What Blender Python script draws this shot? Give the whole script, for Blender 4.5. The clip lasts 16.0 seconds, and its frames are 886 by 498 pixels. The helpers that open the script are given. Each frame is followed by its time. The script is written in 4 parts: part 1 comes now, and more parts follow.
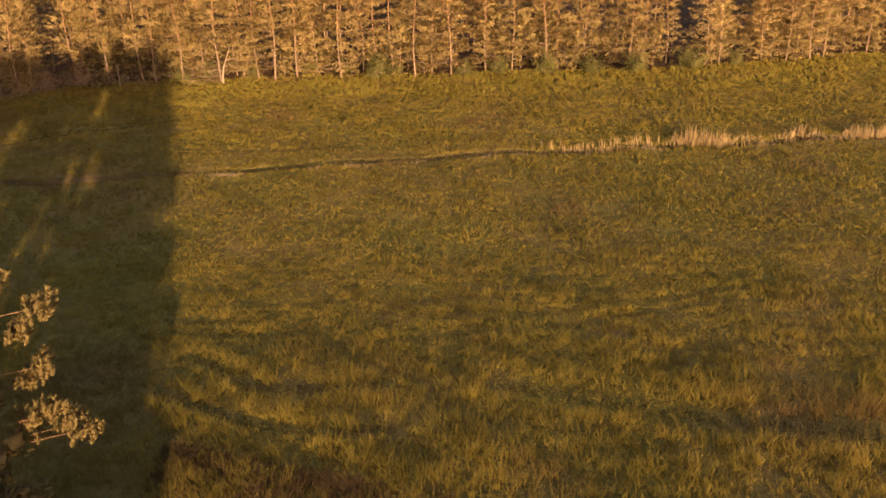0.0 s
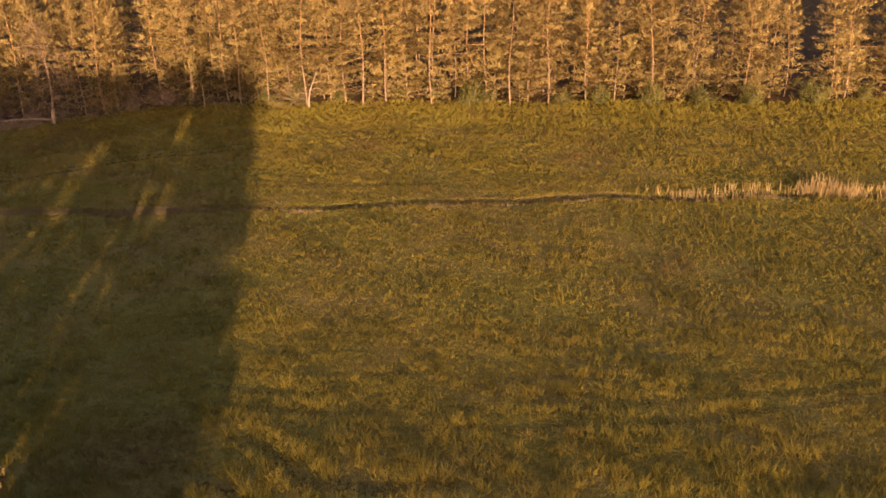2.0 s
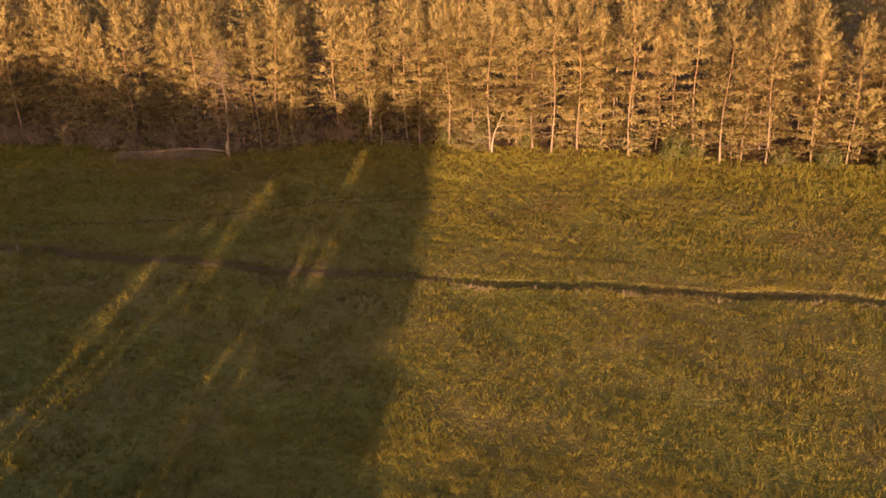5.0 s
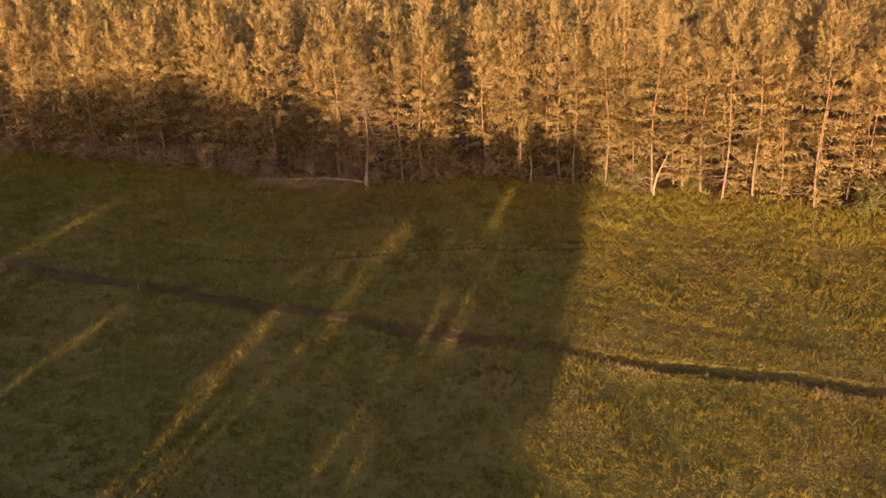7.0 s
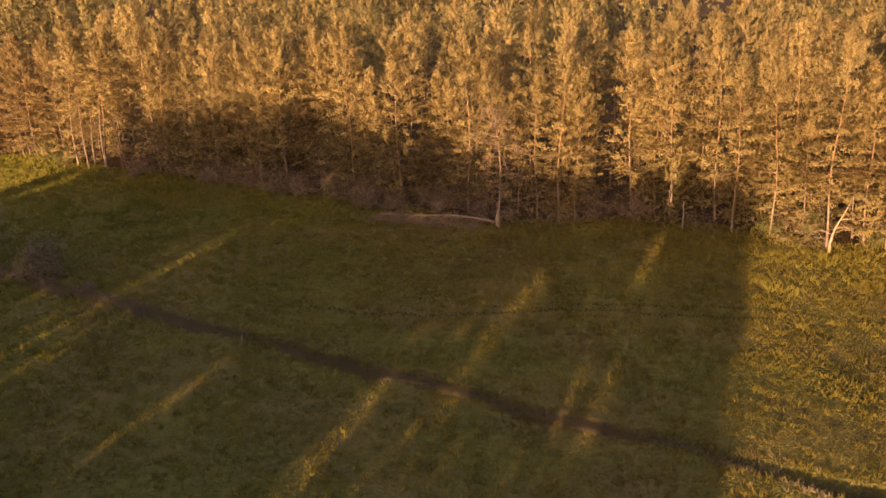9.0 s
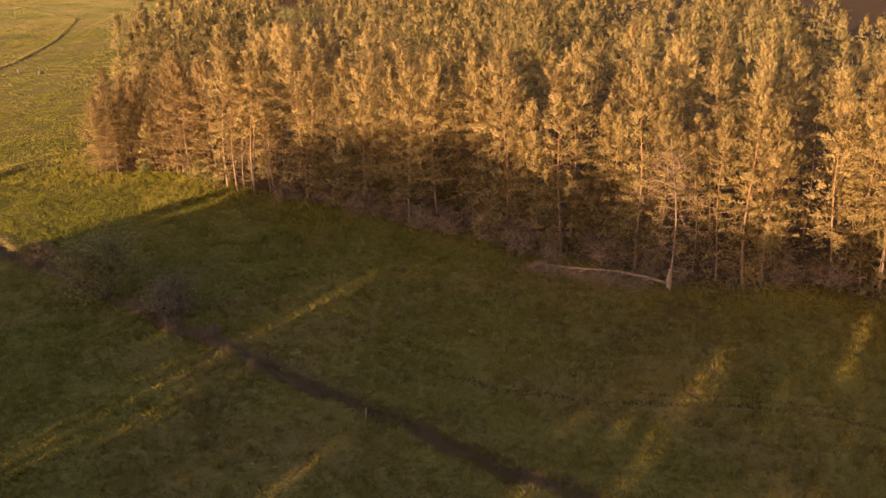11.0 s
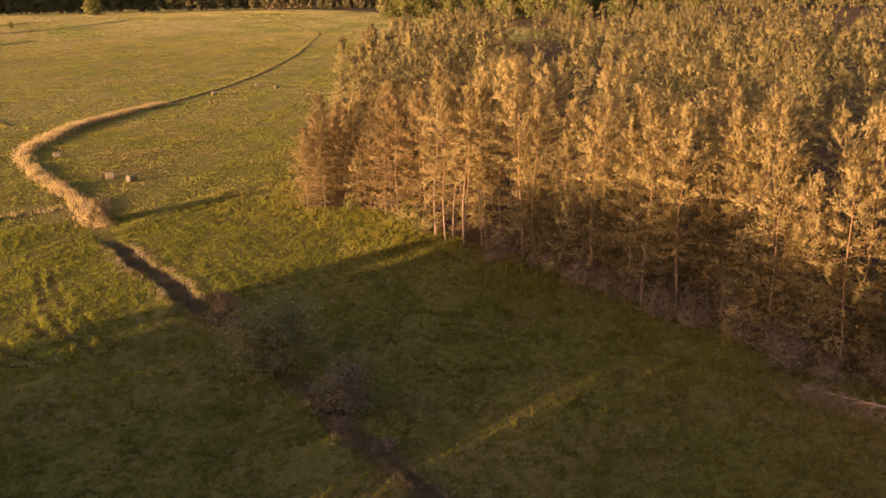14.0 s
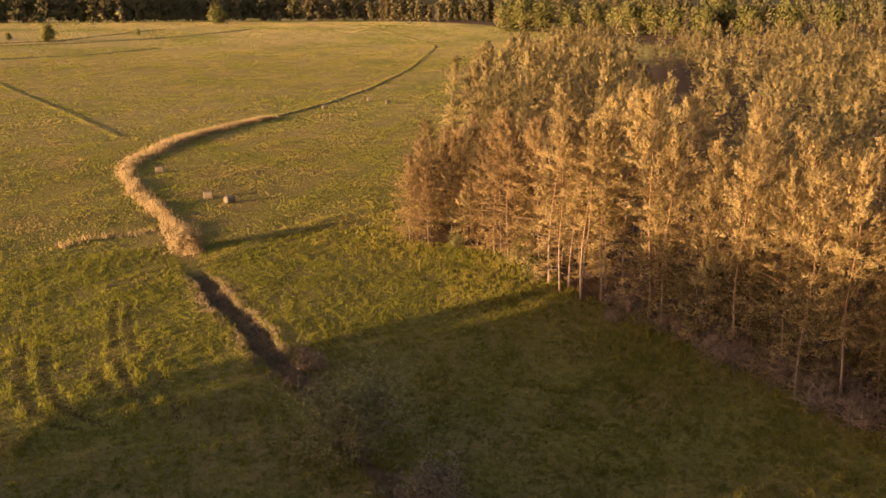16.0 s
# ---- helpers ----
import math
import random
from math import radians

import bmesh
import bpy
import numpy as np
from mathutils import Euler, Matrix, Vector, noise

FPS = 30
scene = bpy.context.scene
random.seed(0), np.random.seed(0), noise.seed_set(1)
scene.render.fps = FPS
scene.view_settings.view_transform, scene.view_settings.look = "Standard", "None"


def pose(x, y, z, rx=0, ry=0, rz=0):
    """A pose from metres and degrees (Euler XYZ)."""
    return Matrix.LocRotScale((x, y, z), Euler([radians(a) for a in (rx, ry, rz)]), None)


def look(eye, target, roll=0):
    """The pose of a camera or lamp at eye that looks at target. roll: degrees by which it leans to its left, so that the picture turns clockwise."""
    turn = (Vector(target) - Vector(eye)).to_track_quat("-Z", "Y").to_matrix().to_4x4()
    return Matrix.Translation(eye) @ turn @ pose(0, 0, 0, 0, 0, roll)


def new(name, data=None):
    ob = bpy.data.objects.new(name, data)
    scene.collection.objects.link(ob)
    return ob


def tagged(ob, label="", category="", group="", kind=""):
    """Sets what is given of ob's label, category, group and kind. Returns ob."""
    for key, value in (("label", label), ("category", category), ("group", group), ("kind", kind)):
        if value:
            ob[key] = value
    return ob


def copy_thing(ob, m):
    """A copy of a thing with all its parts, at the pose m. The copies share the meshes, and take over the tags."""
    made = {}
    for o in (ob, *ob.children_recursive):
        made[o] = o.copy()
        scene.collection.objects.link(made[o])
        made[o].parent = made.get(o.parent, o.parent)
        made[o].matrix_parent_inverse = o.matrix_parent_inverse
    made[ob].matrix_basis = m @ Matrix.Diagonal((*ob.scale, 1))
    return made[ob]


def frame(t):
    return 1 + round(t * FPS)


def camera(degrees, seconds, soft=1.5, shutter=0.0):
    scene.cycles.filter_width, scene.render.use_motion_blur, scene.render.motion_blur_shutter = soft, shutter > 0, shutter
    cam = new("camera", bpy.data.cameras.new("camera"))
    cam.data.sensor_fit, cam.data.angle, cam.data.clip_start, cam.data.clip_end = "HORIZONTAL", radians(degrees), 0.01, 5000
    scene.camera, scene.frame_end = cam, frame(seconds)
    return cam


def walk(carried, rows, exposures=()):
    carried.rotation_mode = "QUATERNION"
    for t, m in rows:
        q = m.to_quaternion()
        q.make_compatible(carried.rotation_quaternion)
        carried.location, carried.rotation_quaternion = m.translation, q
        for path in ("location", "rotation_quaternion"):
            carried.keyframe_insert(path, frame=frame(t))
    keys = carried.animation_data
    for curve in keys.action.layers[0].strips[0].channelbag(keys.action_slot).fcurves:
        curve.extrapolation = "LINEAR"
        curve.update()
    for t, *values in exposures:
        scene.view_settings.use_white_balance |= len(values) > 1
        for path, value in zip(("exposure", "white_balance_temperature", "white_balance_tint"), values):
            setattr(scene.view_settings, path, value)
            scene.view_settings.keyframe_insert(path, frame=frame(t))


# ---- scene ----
cam = camera(51.2, 16.0, soft=1.55)
PATH = [
    (0, (0.079, 1.463, 24.887), (0.062, 3.309, 24.118), -2.0),
    (0.5, (0.083, 3.388, 24.87), (0.01, 5.237, 24.11), -2.0),
    (1, (0.016, 5.34, 24.883), (-0.108, 7.189, 24.132), -2.0),
    (1.5, (-0.115, 7.225, 24.875), (-0.275, 9.075, 24.131), -2.0),
    (2, (-0.241, 9.154, 24.924), (-0.446, 11.002, 24.188), -1.9),
    (2.5, (-0.522, 10.995, 24.996), (-0.783, 12.84, 24.269), -1.9),
    (3, (-0.964, 12.893, 25.069), (-1.293, 14.73, 24.352), -1.6),
    (5.3, (-3.331, 21.848, 25.688), (-3.948, 23.622, 25.002), -1.6),
    (5.5, (-3.63, 22.706, 25.705), (-4.28, 24.469, 25.021), -1.7),
    (6, (-4.543, 24.948, 25.758), (-5.275, 26.682, 25.083), -1.7),
    (6.5, (-5.455, 27.083, 25.815), (-6.248, 28.794, 25.149), -1.6),
    (7, (-6.495, 29.344, 25.87), (-7.356, 31.025, 25.212), -1.7),
    (7.5, (-7.559, 31.427, 25.947), (-8.481, 33.079, 25.297), -1.7),
    (8, (-8.716, 33.5, 26.009), (-9.705, 35.116, 25.369), -1.7),
    (8.5, (-9.982, 35.484, 26.052), (-11.029, 37.067, 25.421), -1.7),
    (10.8, (-16.992, 44.539, 26.2), (-18.33, 45.905, 25.614), -1.8),
    (11, (-17.687, 45.316, 26.223), (-19.052, 46.658, 25.643), -1.4),
    (11.5, (-19.605, 47.199, 26.352), (-21.033, 48.477, 25.778), -1.4),
    (12, (-21.659, 48.938, 26.481), (-23.147, 50.149, 25.915), -1.2),
    (12.5, (-23.744, 50.644, 26.626), (-25.282, 51.794, 26.068), -1.0),
    (13, (-26.026, 52.317, 26.818), (-27.608, 53.409, 26.267), -0.8),
    (13.5, (-28.289, 53.919, 27.006), (-29.91, 54.957, 26.46), -0.7),
    (14, (-30.67, 55.416, 27.169), (-32.327, 56.397, 26.631), -0.5),
    (14.5, (-33.134, 56.803, 27.339), (-34.822, 57.733, 26.807), -0.2),
    (15, (-35.732, 58.126, 27.501), (-37.449, 59.005, 26.975), 0.0),
    (15.5, (-38.314, 59.381, 27.65), (-40.057, 60.212, 27.129), 0.3),
    (16, (-41.017, 60.595, 27.786), (-42.786, 61.375, 27.272), 0.4),
]
walk(cam, [(t, look(eye, target, roll)) for t, eye, target, roll in PATH],
     exposures=[(0.0, 1.50, 6850, 16), (16.0, 1.50, 6850, 16)])

# ---- light: a low evening sun behind the camera and a clear sky ----
SUN_YAW, SUN_EL = 14.0, 6.8
TO_N = Vector((math.cos(radians(SUN_YAW)), math.sin(radians(SUN_YAW))))     # across the shadows
TO_S = Vector((-math.sin(radians(SUN_YAW)), math.cos(radians(SUN_YAW))))    # along the shadows
world = bpy.data.worlds.new("evening_sky")
scene.world = world
world.use_nodes = True
sky = world.node_tree.nodes.new("ShaderNodeTexSky")
sky.sky_type = "NISHITA"
sky.sun_disc = False
sky.sun_elevation = radians(SUN_EL)
sky.sun_rotation = math.atan2(-TO_S.x, -TO_S.y)
sky.dust_density = 3.0
sky.ozone_density = 0.6
world.node_tree.nodes["Background"].inputs["Strength"].default_value = 0.104
air = world.node_tree.nodes.new("ShaderNodeVectorMath")      # warm evening haze over the whole sky
air.operation = "MULTIPLY"
air.inputs[1].default_value = (1.07, 0.97, 1.08)
world.node_tree.links.new(sky.outputs[0], air.inputs[0])
world.node_tree.links.new(air.outputs[0], world.node_tree.nodes["Background"].inputs["Color"])
sun_data = bpy.data.lights.new("sun", "SUN")
sun_data.energy, sun_data.angle, sun_data.color = 5.0, radians(0.5), (1.0, 0.63, 0.325)
sun = new("sun", sun_data)
sun.matrix_world = look((0, 0, 0), (TO_S.x * math.cos(radians(SUN_EL)), TO_S.y * math.cos(radians(SUN_EL)), -math.sin(radians(SUN_EL))))


# ---- materials ----
def nodes_of(name):
    m = bpy.data.materials.new(name)
    m.use_nodes = True
    t = m.node_tree
    t.nodes.clear()
    out = t.nodes.new("ShaderNodeOutputMaterial")
    return m, t, out


def nd(t, kind, **kw):
    n = t.nodes.new(kind)
    for k, v in kw.items():
        n.inputs[k].default_value = v
    return n


def mixc(t, fac, a, b, blend="MIX"):
    n = t.nodes.new("ShaderNodeMix")
    n.data_type = "RGBA"
    n.blend_type = blend
    for sock, val in ((n.inputs[0], fac), (n.inputs[6], a), (n.inputs[7], b)):
        if isinstance(val, (int, float)):
            sock.default_value = val
        elif isinstance(val, tuple):
            sock.default_value = (*val, 1.0)
        else:
            t.links.new(val, sock)
    return n.outputs[2]


def ramp(t, fac, lo, hi):
    n = t.nodes.new("ShaderNodeMapRange")
    n.interpolation_type = "SMOOTHSTEP"
    t.links.new(fac, n.inputs[0])
    n.inputs[1].default_value, n.inputs[2].default_value = lo, hi
    return n.outputs[0]


def noise_fac(t, scale, detail=3.0, vec=None, rough=0.55):
    n = nd(t, "ShaderNodeTexNoise", Scale=scale, Detail=detail, Roughness=rough)
    if vec is None:
        vec = t.nodes.new("ShaderNodeNewGeometry").outputs["Position"]
    t.links.new(vec, n.inputs["Vector"])
    return n.outputs["Fac"]


def leafy(name, dark, light, dry, spread=0.25, patch=0.25, glow=0.3, dry_lo=0.55, gaps=0.0):
    """Thin leaves, needles or blades: diffuse and let-through light, varied from piece to piece and from patch to patch."""
    m, t, out = nodes_of(name)
    geo = t.nodes.new("ShaderNodeNewGeometry")
    info = t.nodes.new("ShaderNodeObjectInfo")
    c = mixc(t, geo.outputs["Random Per Island"], dark, light)
    big = ramp(t, noise_fac(t, patch, 3.0), 0.38, 0.66)
    c = mixc(t, big, c, light)
    dryness = ramp(t, noise_fac(t, patch * 0.37, 4.0), dry_lo, dry_lo + 0.2)
    c = mixc(t, dryness, c, dry)
    bright = t.nodes.new("ShaderNodeMapRange")
    t.links.new(info.outputs["Random"], bright.inputs[0])
    bright.inputs[3].default_value, bright.inputs[4].default_value = 1.0 - spread, 1.0 + spread
    hsv = t.nodes.new("ShaderNodeHueSaturation")
    t.links.new(c, hsv.inputs["Color"])
    t.links.new(bright.outputs[0], hsv.inputs["Value"])
    d = nd(t, "ShaderNodeBsdfDiffuse")
    tr = nd(t, "ShaderNodeBsdfTranslucent")
    t.links.new(hsv.outputs[0], d.inputs[0])
    t.links.new(hsv.outputs[0], tr.inputs[0])
    mx = t.nodes.new("ShaderNodeMixShader")
    mx.inputs[0].default_value = glow
    t.links.new(d.outputs[0], mx.inputs[1])
    t.links.new(tr.outputs[0], mx.inputs[2])
    if gaps:
        # light falls through between the needles of a spray
        hole = t.nodes.new("ShaderNodeMath")
        hole.operation = "MULTIPLY"
        t.links.new(ramp(t, noise_fac(t, 16.0, 1.0), 0.40, 0.60), hole.inputs[0])
        hole.inputs[1].default_value = gaps
        through_light = nd(t, "ShaderNodeBsdfTransparent")
        veil = t.nodes.new("ShaderNodeMixShader")
        t.links.new(hole.outputs[0], veil.inputs[0])
        t.links.new(mx.outputs[0], veil.inputs[1])
        t.links.new(through_light.outputs[0], veil.inputs[2])
        mx = veil
    t.links.new(mx.outputs[0], out.inputs[0])
    return m


def solid(name, a, b, scale, rough=0.9, c3=None, scale3=1.0, bump=0.3, bump_scale=20.0, stretch=None):
    """A rough opaque surface: two tones, a third in patches, and a fine relief."""
    m, t, out = nodes_of(name)
    tc = t.nodes.new("ShaderNodeTexCoord")
    vec = tc.outputs["Object"]
    if stretch:
        mp = t.nodes.new("ShaderNodeMapping")
        mp.inputs["Scale"].default_value = stretch
        t.links.new(vec, mp.inputs[0])
        vec = mp.outputs[0]
    c = mixc(t, ramp(t, noise_fac(t, scale, 5.0, vec), 0.32, 0.68), a, b)
    if c3:
        c = mixc(t, ramp(t, noise_fac(t, scale3, 3.0, vec), 0.45, 0.62), c, c3)
    p = nd(t, "ShaderNodeBsdfPrincipled", Roughness=rough)
    p.inputs["Specular IOR Level"].default_value = 0.2
    t.links.new(c, p.inputs["Base Color"])
    bp = nd(t, "ShaderNodeBump", Strength=bump, Distance=0.05)
    t.links.new(noise_fac(t, bump_scale, 4.0, vec), bp.inputs["Height"])
    t.links.new(bp.outputs[0], p.inputs["Normal"])
    t.links.new(p.outputs[0], out.inputs[0])
    return m


def bark_material():
    """Pine bark: grey-brown plates low on the stem, orange flaking bark higher up."""
    m, t, out = nodes_of("pine_bark")
    tc = t.nodes.new("ShaderNodeTexCoord")
    sep = t.nodes.new("ShaderNodeSeparateXYZ")
    t.links.new(tc.outputs["Object"], sep.inputs[0])
    mp = t.nodes.new("ShaderNodeMapping")
    mp.inputs["Scale"].default_value = (6, 6, 1.5)
    t.links.new(tc.outputs["Object"], mp.inputs[0])
    n = noise_fac(t, 2.0, 5.0, mp.outputs[0])
    low = mixc(t, ramp(t, n, 0.35, 0.65), (0.13, 0.092, 0.066), (0.28, 0.205, 0.15))
    high = mixc(t, ramp(t, n, 0.35, 0.65), (0.17, 0.098, 0.052), (0.29, 0.172, 0.095))
    c = mixc(t, ramp(t, sep.outputs[2], 3.0, 9.0), low, high)
    p = nd(t, "ShaderNodeBsdfPrincipled", Roughness=0.9)
    t.links.new(c, p.inputs["Base Color"])
    bp = nd(t, "ShaderNodeBump", Strength=0.6, Distance=0.04)
    t.links.new(n, bp.inputs["Height"])
    t.links.new(bp.outputs[0], p.inputs["Normal"])
    t.links.new(p.outputs[0], out.inputs[0])
    return m


def ground_material():
    """Meadow soil and thatch between the tufts; needle litter under the trees; dry stubble far away."""
    m, t, out = nodes_of("meadow_ground")
    c = mixc(t, ramp(t, noise_fac(t, 1.3, 6.0), 0.3, 0.7), (0.15, 0.134, 0.037), (0.215, 0.187, 0.051))
    c = mixc(t, ramp(t, noise_fac(t, 0.09, 4.0), 0.42, 0.62), c, (0.215, 0.165, 0.06))
    at = t.nodes.new("ShaderNodeAttribute")
    at.attribute_name = "litter"
    c = mixc(t, at.outputs["Fac"], c, mixc(t, noise_fac(t, 2.0, 5.0), (0.06, 0.042, 0.026), (0.13, 0.085, 0.05)))
    bed = t.nodes.new("ShaderNodeAttribute")
    bed.attribute_name = "mud"
    c = mixc(t, bed.outputs["Fac"], c, mixc(t, noise_fac(t, 1.1, 5.0), (0.05, 0.041, 0.026), (0.12, 0.094, 0.055)))
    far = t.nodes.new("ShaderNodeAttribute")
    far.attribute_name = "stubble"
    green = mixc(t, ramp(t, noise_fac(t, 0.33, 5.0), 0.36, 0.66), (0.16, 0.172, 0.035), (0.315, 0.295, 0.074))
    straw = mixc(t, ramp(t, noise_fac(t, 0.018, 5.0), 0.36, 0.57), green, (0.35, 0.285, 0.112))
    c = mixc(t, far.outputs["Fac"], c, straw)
    p = nd(t, "ShaderNodeBsdfPrincipled", Roughness=1.0)
    p.inputs["Specular IOR Level"].default_value = 0.05
    t.links.new(c, p.inputs["Base Color"])
    bp = nd(t, "ShaderNodeBump", Strength=1.0, Distance=0.4)
    t.links.new(noise_fac(t, 4.5, 6.0), bp.inputs["Height"])
    t.links.new(bp.outputs[0], p.inputs["Normal"])
    t.links.new(p.outputs[0], out.inputs[0])
    return m


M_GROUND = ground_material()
M_GRASS = leafy("meadow_grass", (0.15, 0.134, 0.032), (0.295, 0.243, 0.058), (0.225, 0.158, 0.072), 0.0, 0.22, 0.5, dry_lo=0.52)
M_GREEN = leafy("green_meadow_grass", (0.13, 0.138, 0.027), (0.235, 0.234, 0.044), (0.25, 0.20, 0.066), 0.0, 0.22, 0.5, dry_lo=0.55)
M_GRASS_FAR = leafy("far_meadow_grass", (0.155, 0.165, 0.032), (0.285, 0.276, 0.058), (0.32, 0.26, 0.095), 0.0, 0.2, 0.35, dry_lo=0.44)
M_STUBBLE = leafy("dry_far_grass", (0.265, 0.232, 0.09), (0.315, 0.27, 0.108), (0.35, 0.25, 0.14), 0.0, 0.03, 0.3, dry_lo=0.52)
M_LUSH = leafy("lush_grass", (0.20, 0.183, 0.045), (0.28, 0.25, 0.06), (0.28, 0.22, 0.08), 0.0, 0.3, 0.4, dry_lo=0.62)
M_REED = leafy("dry_reed", (0.28, 0.215, 0.115), (0.385, 0.30, 0.165), (0.29, 0.225, 0.11), 0.0, 0.5, 0.3)
M_THATCH = leafy("dry_bank_grass", (0.15, 0.122, 0.072), (0.26, 0.21, 0.14), (0.2, 0.17, 0.07), 0.0, 0.5, 0.25)
M_NEEDLE = leafy("pine_needles", (0.345, 0.268, 0.126), (0.405, 0.316, 0.15), (0.40, 0.278, 0.148), 0.15, 0.35, 0.5, dry_lo=0.61, gaps=0.52)
M_NEEDLE_RUST = leafy("rusty_pine_needles", (0.26, 0.188, 0.093), (0.315, 0.23, 0.113), (0.19, 0.165, 0.07), 0.18, 0.35, 0.5, dry_lo=0.6, gaps=0.42)
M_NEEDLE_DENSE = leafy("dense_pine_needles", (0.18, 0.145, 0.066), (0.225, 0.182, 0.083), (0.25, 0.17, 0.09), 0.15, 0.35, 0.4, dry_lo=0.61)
M_NEEDLE_TOP = leafy("pine_needles_far", (0.30, 0.245, 0.114), (0.36, 0.294, 0.137), (0.385, 0.272, 0.14), 0.0, 0.3, 0.5, dry_lo=0.6, gaps=0.36)
M_LEAF = leafy("broad_leaves", (0.12, 0.125, 0.045), (0.20, 0.195, 0.07), (0.22, 0.17, 0.08), 0.2, 0.25, 0.35)
M_FAR_LEAF = leafy("far_wood_leaves", (0.175, 0.162, 0.09), (0.24, 0.222, 0.118), (0.225, 0.18, 0.10), 0.0, 0.06, 0.5)
M_BUSH = leafy("bush_leaves", (0.165, 0.158, 0.07), (0.245, 0.232, 0.10), (0.25, 0.20, 0.10), 0.15, 0.5, 0.35)
M_TWIG = leafy("dead_twigs", (0.17, 0.122, 0.085), (0.26, 0.187, 0.13), (0.2, 0.14, 0.09), 0.1, 0.8, 0.1)
M_WEED = leafy("withered_weeds", (0.185, 0.148, 0.098), (0.27, 0.217, 0.145), (0.20, 0.17, 0.10), 0.0, 0.5, 0.3)
# pressed grass, its colour darkened for the shadows that grass throws into the tracks
M_PRESSED_SHADE = leafy("pressed_grass", (0.075, 0.068, 0.024), (0.12, 0.104, 0.036), (0.12, 0.092, 0.045), 0.0, 0.5, 0.3)
M_SEDGE = leafy("dry_sedge", (0.075, 0.057, 0.034), (0.125, 0.094, 0.054), (0.12, 0.095, 0.04), 0.0, 0.6, 0.3)
M_BARK = bark_material()
M_DEAD = solid("bare_dead_wood", (0.27, 0.20, 0.15), (0.44, 0.35, 0.28), 3.0, bump_scale=9.0, stretch=(1, 1, 0.3))
# the same dead wood in a darker colour, for stems on the shaded edge
M_DEAD_SHADE = solid("shaded_dead_wood", (0.19, 0.13, 0.10), (0.31, 0.225, 0.18), 3.0, bump_scale=9.0, stretch=(1, 1, 0.3))
M_BARE = solid("grey_bark", (0.16, 0.12, 0.09), (0.30, 0.24, 0.19), 3.0)
M_BALE = solid("wrapped_hay", (0.14, 0.12, 0.088), (0.205, 0.175, 0.128), 5.0, c3=(0.18, 0.143, 0.09), scale3=2.0, bump=0.6, bump_scale=14.0)
# dark earth of the far ditches, also the colour of the far shade bands
M_EARTH_SHADE = solid("dark_earth_and_shade", (0.085, 0.074, 0.026), (0.14, 0.118, 0.042), 1.6, bump=0.8, bump_scale=5.0)


# ---- mesh tools ----
def tri_mesh(name, verts, faces, *rest, smooth=False):
    """A mesh from arrays; rest is the material, or the vertices' normals and the material."""
    material = rest[-1]
    verts, faces = np.asarray(verts, np.float32), np.asarray(faces, np.int32)
    me = bpy.data.meshes.new(name)
    me.vertices.add(len(verts))
    me.vertices.foreach_set("co", verts.ravel())
    k = faces.shape[1]
    me.loops.add(len(faces) * k)
    me.loops.foreach_set("vertex_index", faces.ravel())
    me.polygons.add(len(faces))
    me.polygons.foreach_set("loop_start", np.arange(0, len(faces) * k, k, dtype=np.int32))
    if smooth:
        me.polygons.foreach_set("use_smooth", np.ones(len(faces), bool))
    me.update(calc_edges=True)
    me.validate()
    if len(rest) == 2:
        me.polygons.foreach_set("use_smooth", np.ones(len(faces), bool))
        me.normals_split_custom_set_from_vertices(rest[0].astype(np.float32))
    me.materials.append(material)
    return me


def part(name, me, parent, label=""):
    ob = new(name, me)
    ob.parent = parent
    return tagged(ob, label=label)


def join(pieces):
    vs, fs, ns, n = [], [], [], 0
    for v, f, *nor in pieces:
        vs.append(np.asarray(v, float))
        fs.append(np.asarray(f, int) + n)
        ns += nor
        n += len(v)
    return (np.concatenate(vs), np.concatenate(fs)) + ((np.concatenate(ns),) if ns else ())


def facing(v, nor):
    """Triangles v (n, 3, 3) turned so that each face looks the way of its soft normal; as vertices, faces, normals."""
    nor = nor / (np.linalg.norm(nor, axis=1)[:, None] + 1e-9)
    g = np.cross(v[:, 1] - v[:, 0], v[:, 2] - v[:, 0])
    flip = (g * nor).sum(1) < 0
    v[flip] = v[flip][:, ::-1]
    return v.reshape(-1, 3), np.arange(len(v) * 3).reshape(-1, 3), np.repeat(nor, 3, axis=0)


def tube(points, radii, sides):
    """A tapered round stem through the points, with a closed tip, in triangles."""
    p = np.asarray(points, float)
    n = len(p)
    d = np.gradient(p, axis=0)
    d /= np.linalg.norm(d, axis=1)[:, None] + 1e-9
    ref = np.where(np.abs(d[:, 2:3]) > 0.9, np.array([[1.0, 0, 0]]), np.array([[0, 0, 1.0]]))
    a = np.cross(d, ref)
    a /= np.linalg.norm(a, axis=1)[:, None] + 1e-9
    b = np.cross(d, a)
    ang = np.arange(sides) * 2 * np.pi / sides
    ring = a[:, None, :] * np.cos(ang)[None, :, None] + b[:, None, :] * np.sin(ang)[None, :, None]
    v = (p[:, None, :] + ring * np.asarray(radii)[:, None, None]).reshape(-1, 3)
    f = []
    for i in range(n - 1):
        for k in range(sides):
            q = (k + 1) % sides
            f.append((i * sides + k, i * sides + q, (i + 1) * sides + q))
            f.append((i * sides + k, (i + 1) * sides + q, (i + 1) * sides + k))
    top = len(v)
    v = np.vstack([v, p[-1] + d[-1] * radii[-1]])
    for k in range(sides):
        f.append(((n - 1) * sides + k, (n - 1) * sides + (k + 1) % sides, top))
    return v, np.array(f)


